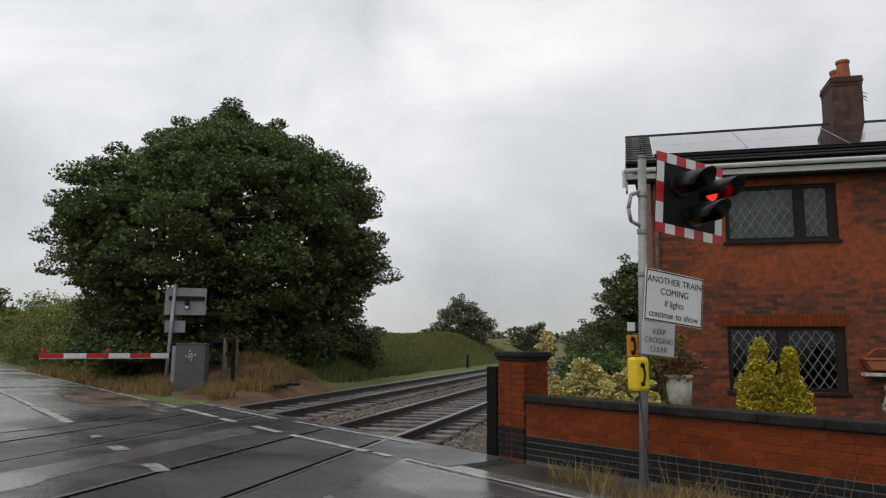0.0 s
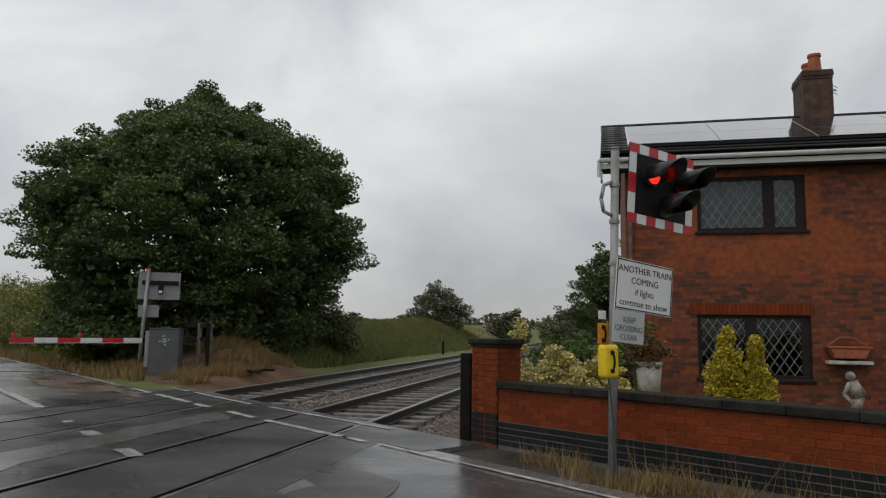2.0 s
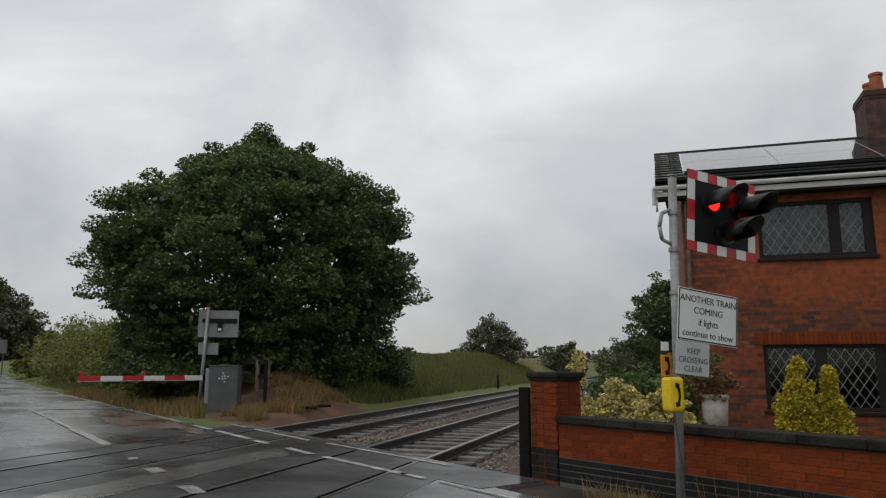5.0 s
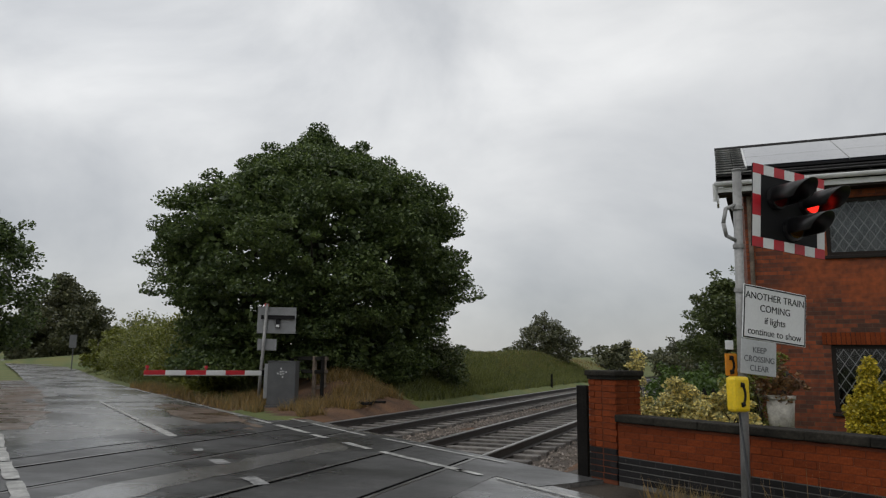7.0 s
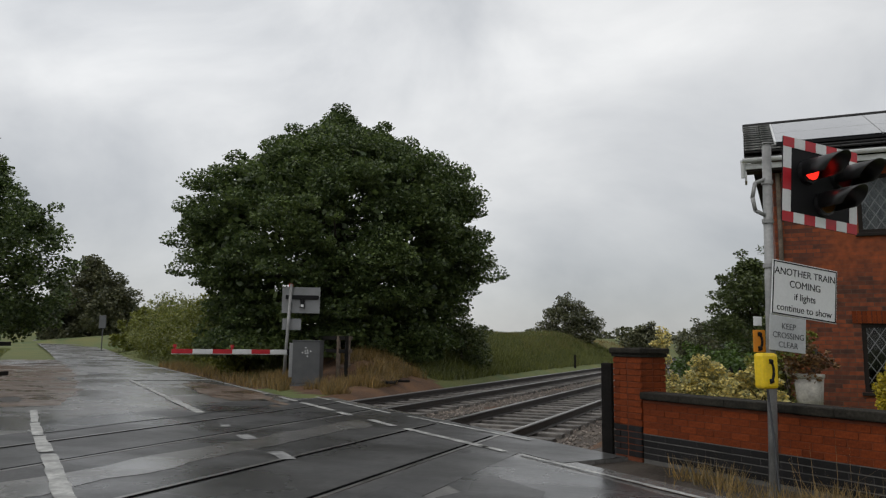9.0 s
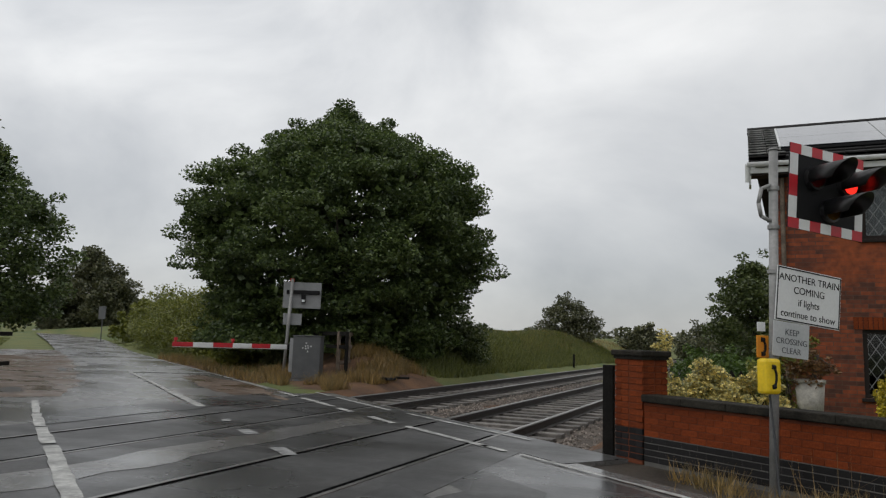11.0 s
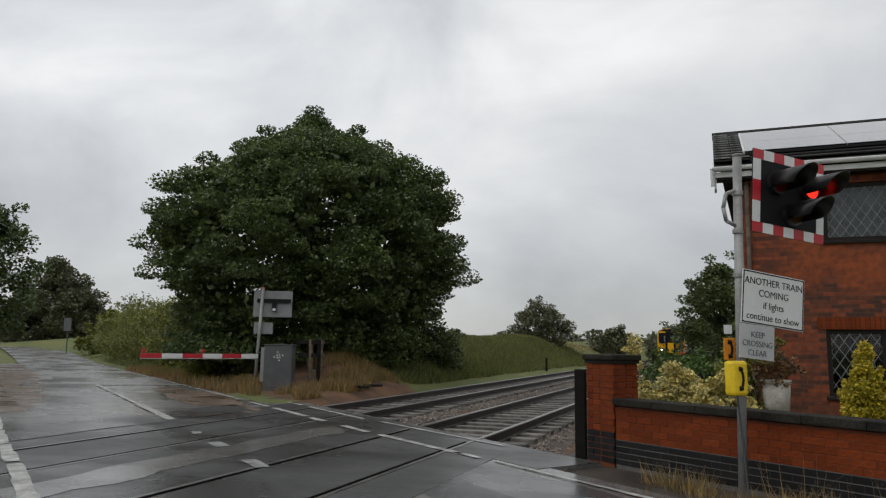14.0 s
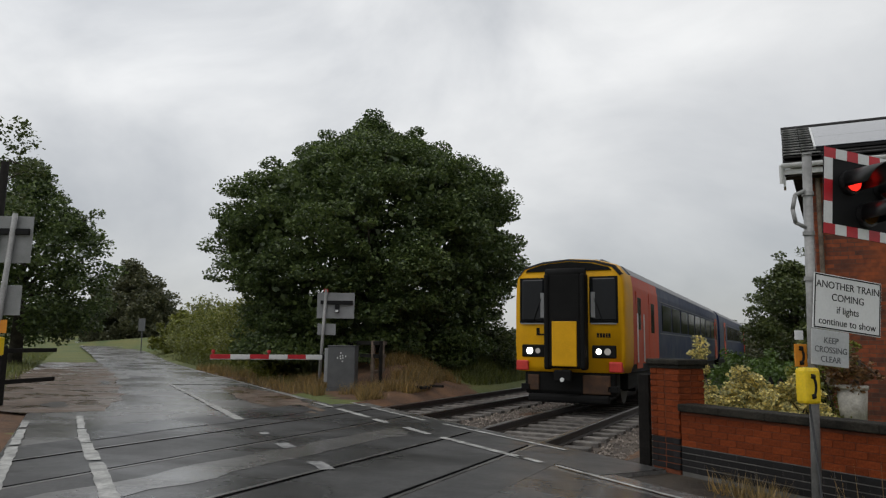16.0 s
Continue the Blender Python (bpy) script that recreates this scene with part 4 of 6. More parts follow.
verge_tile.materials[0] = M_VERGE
for i in range(int(L / 0.3)):
    for j in range(2 if i > 1 else 34):
        if j > 3 and i > 1:
            continue
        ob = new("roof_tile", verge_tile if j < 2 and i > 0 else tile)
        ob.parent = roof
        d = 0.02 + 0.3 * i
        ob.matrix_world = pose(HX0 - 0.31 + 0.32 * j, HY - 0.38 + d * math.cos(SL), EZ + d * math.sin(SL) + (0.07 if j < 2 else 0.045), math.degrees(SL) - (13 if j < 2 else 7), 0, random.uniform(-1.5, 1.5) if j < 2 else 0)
part("ridge_tile", rod((HX0 - 0.48, RY, RZ + 0.01), (HX1 + 0.4, RY, RZ + 0.01), 0.09, seg=10), M_TILE, roof)
x = HX0 + 0.10
panels = thing("solar_panels", "large glossy dark solar panels mounted on roof", "solar panels")
for col in range(7):
    w = 1.76
    for row, (d0, d1) in enumerate(((0.62, 1.693), (1.70, 3.04))):
        bm = box(0, w - 0.016, 0, d1 - d0, 0, 0.04, 0.004)
        p = part("panel", bm, M_SOLAR, panels)
        p.matrix_world = pose(x, HY - 0.38 + d0 * math.cos(SL), EZ + d0 * math.sin(SL) + 0.10, math.degrees(SL), 0, 0)
    bm = box(w - 0.016, w, 0, 2.4, 0, 0.042)
    p = part("panel_edge", bm, M_GALV, panels)
    p.matrix_world = pose(x, HY - 0.38 + 0.62 * math.cos(SL), EZ + 0.62 * math.sin(SL) + 0.10, math.degrees(SL), 0, 0)
    x += w
p = part("panel_edge", box(-0.03, 0, 0, 2.4, 0, 0.045), M_UPVC, panels)
p.matrix_world = pose(HX0 + 0.10, HY - 0.38 + 0.62 * math.cos(SL), EZ + 0.62 * math.sin(SL) + 0.10, math.degrees(SL), 0, 0)
part("mounting_rail", box(HX0 + 0.1, HX0 + 11.8, HY + 0.1, HY + 0.14, EZ + 0.30, EZ + 0.345), M_BLACK, panels)
# chimney
bm = box(8.76, 9.37, RY - 0.45, RY + 0.45, RZ - 0.6, RZ + 0.80)
ch = part("chimney", bm, M_SOOT, house, "sooty brown brick chimney stack")
for k, (e, z0, z1) in enumerate(((0.012, 0.80, 0.87), (0.028, 0.87, 0.95), (0.018, 0.95, 1.01))):
    part("brick_course", box(8.76 - e, 9.37 + e, RY - 0.45 - e, RY + 0.45 + e, RZ + z0, RZ + z1, 0.01), M_SOOT, ch)
for x, y, top in ((9.08, RY - 0.2, 1.42), (9.06, RY + 0.25, 1.36)):
    bm = rod((x, y, RZ + 1.0), (x, y, RZ + top), 0.15, 0.12, 14)
    rod((x, y, RZ + top - 0.03), (x, y, RZ + top + 0.03), 0.145, 0.145, 14, bm)
    part("chimney_pot", bm, M_POT, ch, "terracotta chimney pot")
bm = rod((9.36, RY, RZ + 0.62), (9.56, RY, RZ + 0.66), 0.015)
for z in (0.58, 0.66, 0.74):
    rod((9.40, RY - 0.2, RZ + z), (9.62, RY + 0.1, RZ + z), 0.008, seg=6, bm=bm)
part("aerial", bm, M_GALV, ch)
# dish, pipe, baskets
bm = bmesh.new()
prev = None
for i in range(7):
    r = 0.245 * i / 6
    ring = [bm.verts.new((r * math.cos(u), -0.10 * (r / 0.245) ** 2, r * 1.12 * math.sin(u))) for u in np.linspace(0, 2 * math.pi, 20)[:-1]] if i else [bm.verts.new((0, 0, 0))]
    if prev:
        for j in range(19):
            a, b = ring[j], ring[(j + 1) % 19]
            bm.faces.new((prev[0], b, a) if len(prev) == 1 else (prev[j], prev[(j + 1) % 19], b, a))
    prev = ring
rod((0, -0.02, -0.25), (0, -0.33, -0.02), 0.012, seg=6, bm=bm)
box(-0.04, 0.04, -0.37, -0.29, -0.05, 0.03, 0.008, bm)
rod((0, 0, 0), (0, 0.16, -0.1), 0.025, seg=8, bm=bm)
dish = tagged(link("satellite_dish", bm, M_HOOD, True), "dark grey satellite dish on the brick wall", "satellite dish")
dish.matrix_world = pose(9.85, HY - 0.16, 3.03, 12, 0, -15)
dish.modifiers.new("thick", "SOLIDIFY").thickness = 0.006
bm = rod((9.62, HY - 0.03, 0.0), (9.62, HY - 0.03, 2.9), 0.022)
tagged(link("cable_pipe", bm, M_BLACK), "thin black cable pipe on brick wall", "pipe")
tagged(link("downpipe", rod((4.86, HY - 0.06, 0.1), (4.86, HY - 0.06, 4.58), 0.04), M_TIMBER), "brown downpipe at the corner of the house", "pipe")

# ---- garden wall with brick pier ----
W0, WDIR = Vector((2.98, 2.82)), Vector((0.825, -0.565)).normalized()
WRZ = math.degrees(math.atan2(WDIR.y, WDIR.x))
wall = thing("garden_wall", "low orange brick garden wall with dark plinth and coping", "garden wall", (W0.x, W0.y, 0), WRZ, kind="structure")
part("wall_core", box(0.075, 9.0, 0.006, 0.20, -0.1, 0.70), M_MORTAR, wall)
part("plinth_core", box(0.075, 9.0, 0.003, 0.0055, -0.1, 0.30), M_MORTAR_PALE, wall)
x = 0.07
while x < 9.0:
    part("coping_stone", box(x, x + 0.598, -0.055, 0.255, 0.71, 0.80, 0.014), M_COPING, wall)
    x += 0.6


def brick_mesh(name, m, w=0.215, h=0.065, d=0.1):
    me = bpy.data.meshes.new(name)
    bm = box(-w / 2, w / 2, 0, d, 0, h, 0.004)
    bm.to_mesh(me)
    bm.free()
    me.materials.append(m)
    return me


RED_B, BLUE_B = brick_mesh("brick", M_RED_BRICK, 0.218, 0.068), brick_mesh("brick", M_BLUE_BRICK, 0.2235, 0.066)

SHORT_R, SHORT_B = brick_mesh("brick", M_RED_BRICK, 0.104, 0.068), brick_mesh("brick", M_BLUE_BRICK, 0.108, 0.066)


def lay(parent, x0, x1, z0, rows, place, blue):
    for r in range(rows):
        x = x0 + (0.054 if r % 2 else 0.1075)
        first = r % 2
        while x < x1:
            b = new("brick", (SHORT_B if r < blue else SHORT_R) if first else (BLUE_B if r < blue else RED_B))
            b.parent = parent
            b.matrix_parent_inverse = Matrix()
            b.matrix_basis = place(x, z0 + 0.0752 * r)
            x += 0.166 if first else 0.225
            first = False


# pier at the end of the wall
pier = thing("brick_pier", "square orange brick gate pier with dark capstone", "gate pier", (2.965, 3.09, 0), WRZ)
PW = 0.45
part("pier_core", box(-PW / 2 + 0.007, PW / 2 - 0.007, -PW / 2 + 0.007, PW / 2 - 0.007, -0.1, 1.25), M_MORTAR, pier)
part("capstone", box(-PW / 2 - 0.045, PW / 2 + 0.045, -PW / 2 - 0.045, PW / 2 + 0.045, 1.26, 1.335, 0.018), M_COPING, pier, "dark weathered capstone")
part("capstone_bed", box(-PW / 2 - 0.02, PW / 2 + 0.02, -PW / 2 - 0.02, PW / 2 + 0.02, 1.22, 1.262, 0.006), M_COPING, pier)

# ---- crossing signal by the wall ----
POST = Vector((4.44, 1.34, 0))
SRZ = 43.0
sig = thing("crossing_signal", "galvanised post with twin-lamp crossing signal and white signs", "level crossing signal", POST, SRZ)
bm = rod((0, 0, -0.2), (0.11, 0, 3.42), 0.044, 0.044, 18)
rod((0.11, 0, 3.42), (0.11, 0, 3.44), 0.054, 0.04, 18, bm)
part("post", bm, M_GALV, sig, "slightly leaning galvanised steel post", True)
bm = rod((0.02, -0.055, 0.0), (-0.02, -0.055, 0.5), 0.011)
rod((-0.02, -0.055, 0.5), (-0.10, -0.08, 1.0), 0.011, bm=bm)
part("cable_conduit", bm, M_CABINET, sig)
path = [(0.06, 0.0, 3.05), (-0.06, 0.0, 3.0), (-0.10, 0.0, 2.85), (-0.07, 0.0, 2.72), (0.05, 0.0, 2.68)]
bm = bmesh.new()
for a, b in zip(path, path[1:]):
    rod(a, b, 0.02, seg=8, bm=bm)
part("cable", bm, M_GALV, sig, "looped grey cable", True)
for z in (3.0, 2.6, 2.15, 1.35):
    part("clamp_band", rod((0.032 * z, 0, z), (0.032 * z, 0, z + 0.04), 0.056, 0.056, 16), M_GALV, sig)


# signal head: local x along the board, -y to the road
HXA, HXB, HZA, HZB = 0.18, 1.17, 2.61, 3.49
head = part("backboard", box(HXA, HXB, -0.115, -0.10, HZA, HZB, 0.004), M_BLACK, sig, "black backboard edged in red and white")
nx, nz, bw = 7, 3, 0.105
for i in range(nx):
    a, b = HXA + (HXB - HXA) * i / nx, HXA + (HXB - HXA) * (i + 1) / nx
    m = M_RED if i % 2 == 0 else M_WHITE
    part("border_stripe", box(a, b, -0.1195, -0.1165, HZB - bw, HZB), m, head)
    part("border_stripe", box(a, b, -0.1195, -0.1165, HZA, HZA + bw), m, head)
for i in range(nz):
    a, b = HZA + bw + (HZB - HZA - 2 * bw) * i / nz, HZA + bw + (HZB - HZA - 2 * bw) * (i + 1) / nz
    m = M_RED if i % 2 else M_WHITE
    part("border_stripe", box(HXA, HXA + bw, -0.1195, -0.1165, a, b), m, head)
    part("border_stripe", box(HXB - bw, HXB, -0.1195, -0.1165, a, b), m, head)


def signal_lamp(x, z, m):
    lamp = part("lamp_housing", rod((x, -0.118, z), (x, -0.17, z), 0.125, 0.12, 24), M_HOOD, head)
    part("lens", rod((x, -0.172, z), (x, -0.180, z), 0.10, 0.092, 24), m, lamp)
    bm = bmesh.new()
    ring = np.linspace(radians(-32), radians(212), 22)
    cols = []
    for dep, rr in ((-0.17, 0.125), (-0.36, 0.122), (-0.60, 0.116)):
        cols.append([bm.verts.new((x + rr * math.cos(u), dep + (0.11 * (1 - math.sin(u)) if dep < -0.4 else 0), z + rr * math.sin(u))) for u in ring])
    for c0, c1 in zip(cols, cols[1:]):
        for j in range(len(ring) - 1):
            bm.faces.new((c0[j], c0[j + 1], c1[j + 1], c1[j]))
    hood = part("hood", bm, M_HOOD, lamp, "long black hood", True)
    hood.modifiers.new("thick", "SOLIDIFY").thickness = 0.006


signal_lamp(0.49, 3.16, M_LENS)
signal_lamp(0.93, 3.16, M_LENS)
signal_lamp(0.71, 2.86, M_AMBER)
# the red light, which passes from lamp to lamp as they flash by turns
red_light = part("red_light", rod((0, -0.1805, 3.16), (0, -0.1865, 3.16), 0.093, 0.085, 24), M_SIGNAL, head, "flashing red light")
PIV = Matrix.Translation((0.25, -0.11, 3.0))
head.matrix_basis = PIV @ pose(0, 0, 0, 0, 4.8, 0) @ PIV.inverted()


def lettering(text, parent, x, z, size, m, y, width=1.0):
    cu = bpy.data.curves.new("lettering", "FONT")
    cu.body, cu.size, cu.extrude, cu.align_x = text, size, 0.0015, "CENTER"
    cu.space_character = width
    tmp = new("lettering", cu)
    me = bpy.data.meshes.new_from_object(tmp.evaluated_get(bpy.context.evaluated_depsgraph_get()))
    bpy.data.objects.remove(tmp)
    me.materials.append(m)
    ob = new("lettering", me)
    ob.parent = parent
    ob.matrix_basis = pose(x, y, z, 90, 0, 0)
    return ob


S1 = part("sign_plate", box(0.01, 0.84, -0.105, -0.095, 1.68, 2.22, 0.003), M_WHITE, sig, "white warning sign with black lettering")
for a, b, c, d in ((0.018, 0.832, 2.200, 2.212), (0.018, 0.832, 1.688, 1.700), (0.018, 0.030, 1.70, 2.20), (0.820, 0.832, 1.70, 2.20)):
    part("sign_border", box(a, b, -0.1075, -0.1055, c, d), M_BLACK, S1)
for text, z in (("ANOTHER TRAIN", 2.085), ("COMING", 1.97), ("if lights", 1.85), ("continue to show", 1.73)):
    lettering(text, S1, 0.425, z, 0.099, M_BLACK, -0.106)
S2 = part("sign_plate", box(0.01, 0.46, -0.105, -0.095, 1.27, 1.61, 0.003), M_SIGN_BACK, sig, "weathered pale sign")
S2.data.materials.clear()
S2.data.materials.append(mat("weathered_sign_face", (0.44, 0.455, 0.46), 0.5, var=0.1, bump=0.03))
for text, z in (("KEEP", 1.485), ("CROSSING", 1.395), ("CLEAR", 1.305)):
    lettering(text, S2, 0.24, z, 0.082, M_CABINET, -0.106)
ph = part("telephone_box", box(-0.245, -0.06, -0.20, -0.065, 0.975, 1.31, 0.03), M_YELLOW, sig, "yellow emergency telephone box")
op = part("telephone_plate", box(-0.18, -0.035, -0.02, -0.008, 1.315, 1.53, 0.004), M_ORANGE, sig, "orange telephone plate")


def receiver(parent, x, y, z, h):
    """The black receiver drawn on the telephone box."""
    bm = bmesh.new()
    pts = [(x - 0.03 + 0.05 * math.cos(u), z + h / 2 * math.sin(u)) for u in np.linspace(-1.15, 1.15, 9)]
    for (xa, za), (xb, zb) in zip(pts, pts[1:]):
        rod((xa, y, za), (xb, y, zb), 0.013, seg=6, bm=bm)
    for s in (-1, 1):
        rod((x - 0.03, y, z + s * h * 0.47), (x + 0.005, y, z + s * h * 0.45), 0.022, seg=8, bm=bm)
    part("receiver_mark", bm, M_BLACK, parent)


PIVOT = Matrix.Translation((0.04, 0, 2.0))
S1.matrix_basis = PIVOT @ pose(-0.01, 0, 0.005, 0, 6.0, 0) @ PIVOT.inverted()
S2.matrix_basis = Matrix.Translation((0.04, 0, 1.6)) @ pose(-0.055, 0, 0.07, 0, 5.2, 0) @ Matrix.Translation((-0.04, 0, -1.6))
receiver(ph, -0.15, -0.202, 1.14, 0.20)
receiver(op, -0.10, -0.022, 1.42, 0.15)
part("small_plate", box(-0.17, -0.07, -0.02, -0.012, 1.57, 1.66, 0.003), M_WHITE, sig)

# dark gate post beside the pier
tagged(link("gate_post", box(2.46, 2.60, 3.17, 3.31, -0.2, 1.13, 0.012), M_TIMBER_DARK), "black tarred square timber gate post", "gate post")

# ---- barrier across the road ----
BS = Vector((-9.88, 13.26, 0))
bar = thing("barrier_machine", "grey cabinet with lowered red and white half barrier", "level crossing barrier", (-8.45, 12.55, 0), 22)
part("cabinet", box(-0.44, 0.42, -0.30, 0.30, 0.06, 1.36, 0.02), M_CABINET, bar, "dark grey steel cabinet")
part("cabinet_base", box(-0.50, 0.48, -0.34, 0.34, -0.1, 0.06, 0.01), M_CABINET, bar)
part("cabinet_lid", box(-0.46, 0.44, -0.32, 0.32, 1.361, 1.39, 0.01), M_CABINET, bar)
part("side_box", box(-0.56, -0.44, -0.22, 0.16, 0.25, 1.30, 0.012), M_SIGN_BACK, bar)
for i in range(8):
    a, q = 0.785 * i + 0.2, 0.05 if i % 2 else 0.13
    part("keyhole_mark", rod((q * math.cos(a), -0.301, 1.03 + q * math.sin(a)), (q * math.cos(a), -0.308, 1.03 + q * math.sin(a)), 0.022, seg=8), M_WHITE, bar)

arm = link("barrier_arm", box(-0.1, 0.05, -0.05, 0.05, -0.08, 0.08, 0.01), M_BLACK)
arm.parent = bar
arm.matrix_basis = pose(-8.45, 12.55, 0, 0, 0, 22).inverted() @ pose(-9.05, 12.3, 1.02, 0, 0, math.degrees(math.atan2(-0.80, -0.60)))
tagged(arm, "lowered red and white striped barrier arm")
L0 = 3.45
for i in range(6):
    a, b = L0 * i / 6, L0 * (i + 1) / 6
    part("arm_stripe", box(a, b, -0.035, 0.035, -0.065, 0.065, 0.006), M_RED if i % 2 else M_WHITE, arm)
for x in (L0 - 0.08, L0 * 0.5):
    bm = rod((x, 0, 0.06), (x, 0, 0.12), 0.03)
    rod((x, 0, 0.12), (x, 0, 0.20), 0.055, 0.05, 12, bm)
    part("arm_lamp", bm, M_RED, arm, "small red barrier lamp")
part("arm_edge", box(0, L0, -0.02, 0.02, -0.085, -0.066), M_WHITE, arm)
part("counterweight", box(-0.55, -0.02, -0.06, 0.06, -0.1, 0.1, 0.015), M_BLACK, arm)


def sign_back(name, label, at, rz, lean, post_h, boards, x_off):
    t = thing(name, label, "level crossing signal", at, rz)
    part("post", rod((0, 0, -0.2), (lean, 0, post_h), 0.055, 0.055, 14), M_GALV, t, "grey steel post", True)
    for x0, x1, z0, z1 in boards:
        part("board_back", box(x0, x1, 0.07, 0.09, z0, z1, 0.008), M_SIGN_BACK, t, "plain grey back of a sign board")
    x0, x1, z0, z1 = boards[0]
    part("mounting_bar", box(x0 + 0.12, x1 - 0.05, 0.0, 0.07, z1 - 0.40, z1 - 0.27, 0.01), M_BLACK, t)
    part("cable_box", box((x0 + x1) / 2 - 0.02, (x0 + x1) / 2 + 0.12, -0.02, 0.068, z1 - 0.68, z1 - 0.41, 0.01), M_BLACK, t)
    part("label", box((x0 + x1) / 2 + 0.0, (x0 + x1) / 2 + 0.10, -0.026, -0.021, z1 - 0.66, z1 - 0.58), M_WHITE, t)
    return t


far = sign_back("crossing_signal", "grey back of crossing signal on leaning post", BS, 28, 0.14, 3.25, [(-0.16, 1.10, 2.28, 3.15), (-0.12, 0.50, 1.72, 2.10)], 0)
part("top_lamp", box(0.06, 0.2, -0.03, 0.05, 3.16, 3.26, 0.02), M_T_RED, far)
left = sign_back("crossing_signal", "grey back of crossing signal with yellow telephone box", (-10.6, 2.75, 0), 28, 0.26, 4.1, [(-0.95, 0.62, 3.05, 4.05), (-1.05, 0.50, 1.95, 2.58), (-0.45, 0.12, 1.55, 1.92)], 0)
part("telephone_plate", box(0.11, 0.31, -0.02, -0.01, 1.58, 1.85, 0.004), M_ORANGE, left)
part("telephone_box", box(0.05, 0.31, -0.20, -0.02, 1.12, 1.50, 0.03), M_YELLOW, left, "yellow emergency telephone box")
gp = thing("field_gate", "weathered timber gate with rails and thick post", "gate", (-11.0, 2.3, 0), 110)
part("gate_post", box(-0.16, 0.16, -0.16, 0.16, -0.2, 1.42, 0.02), M_TIMBER_DARK, gp)
for z in (0.45, 1.15):
    part("gate_rail", box(0.16, 3.2, -0.03, 0.03, z, z + 0.1, 0.008), M_TIMBER_DARK, gp)
part("gate_post", box(1.3, 1.45, -0.06, 0.06, -0.2, 1.3, 0.012), M_TIMBER_DARK, gp)
# timber fence behind the cabinet
fn = thing("fence", "dark weathered timber post and rail fence", "fence", (-7.95, 13.5, 0), 100)
for x in (0.0, 0.9):
    part("fence_post", box(x - 0.06, x + 0.06, -0.05, 0.05, -0.2, 1.55, 0.01), M_TIMBER, fn)
for z in (0.5, 1.0, 1.42):
    part("fence_rail", box(-0.1, 1.0, -0.09, -0.055, z, z + 0.11, 0.006), M_TIMBER, fn)
fn2 = thing("fence", "dark timber fence under the tree", "fence", (-9.4, 14.6, 0), -37)
for z in (1.0, 1.42):
    part("fence_rail", box(-0.6, 2.4, -0.03, 0.03, z, z + 0.12, 0.006), M_TIMBER_DARK, fn2)
for x in (-0.5, 2.3):
    part("fence_post", box(x - 0.06, x + 0.06, 0.03, 0.12, -0.2, 1.55, 0.01), M_TIMBER_DARK, fn2)
# telegraph pole and wire
pole = thing("telegraph_pole", "dark timber telegraph pole among branches", "telegraph pole", (-15.2, 5.4, 0))
part("pole", rod((0, 0, -0.3), (0.2, 0, 6.3), 0.13, 0.10, 12), M_TIMBER_DARK, pole, smooth=True)
bm = bmesh.new()
pts = [Vector((-15.0, 5.4, 6.2)).lerp(Vector((3.72, -7.05, 9.56)), i / 14) - Vector((0, 0, 0.3 * math.sin(math.pi * i / 14))) for i in range(15)]
for a, b in zip(pts, pts[1:]):
    rod(a, b, 0.012, seg=5, bm=bm)
part("overhead_wire", bm, M_BLACK, pole, smooth=True)
# grey board on an added post, standing in for distant grey roofs
bm = box(-52.3, -51.4, 42.5, 42.55, 2.3, 3.5, 0.01)
rod((-51.8, 42.56, -0.1), (-51.8, 42.56, 3.2), 0.05, bm=bm)
tagged(link("road_sign", bm, M_CABINET), "small grey board standing in for distant grey roofs", "road sign")
tagged(link("lineside_marker", rod((-5.9, 38, -0.2), (-5.9, 38, 0.75), 0.07), M_TIMBER_DARK), "short dark lineside marker post", "marker post")

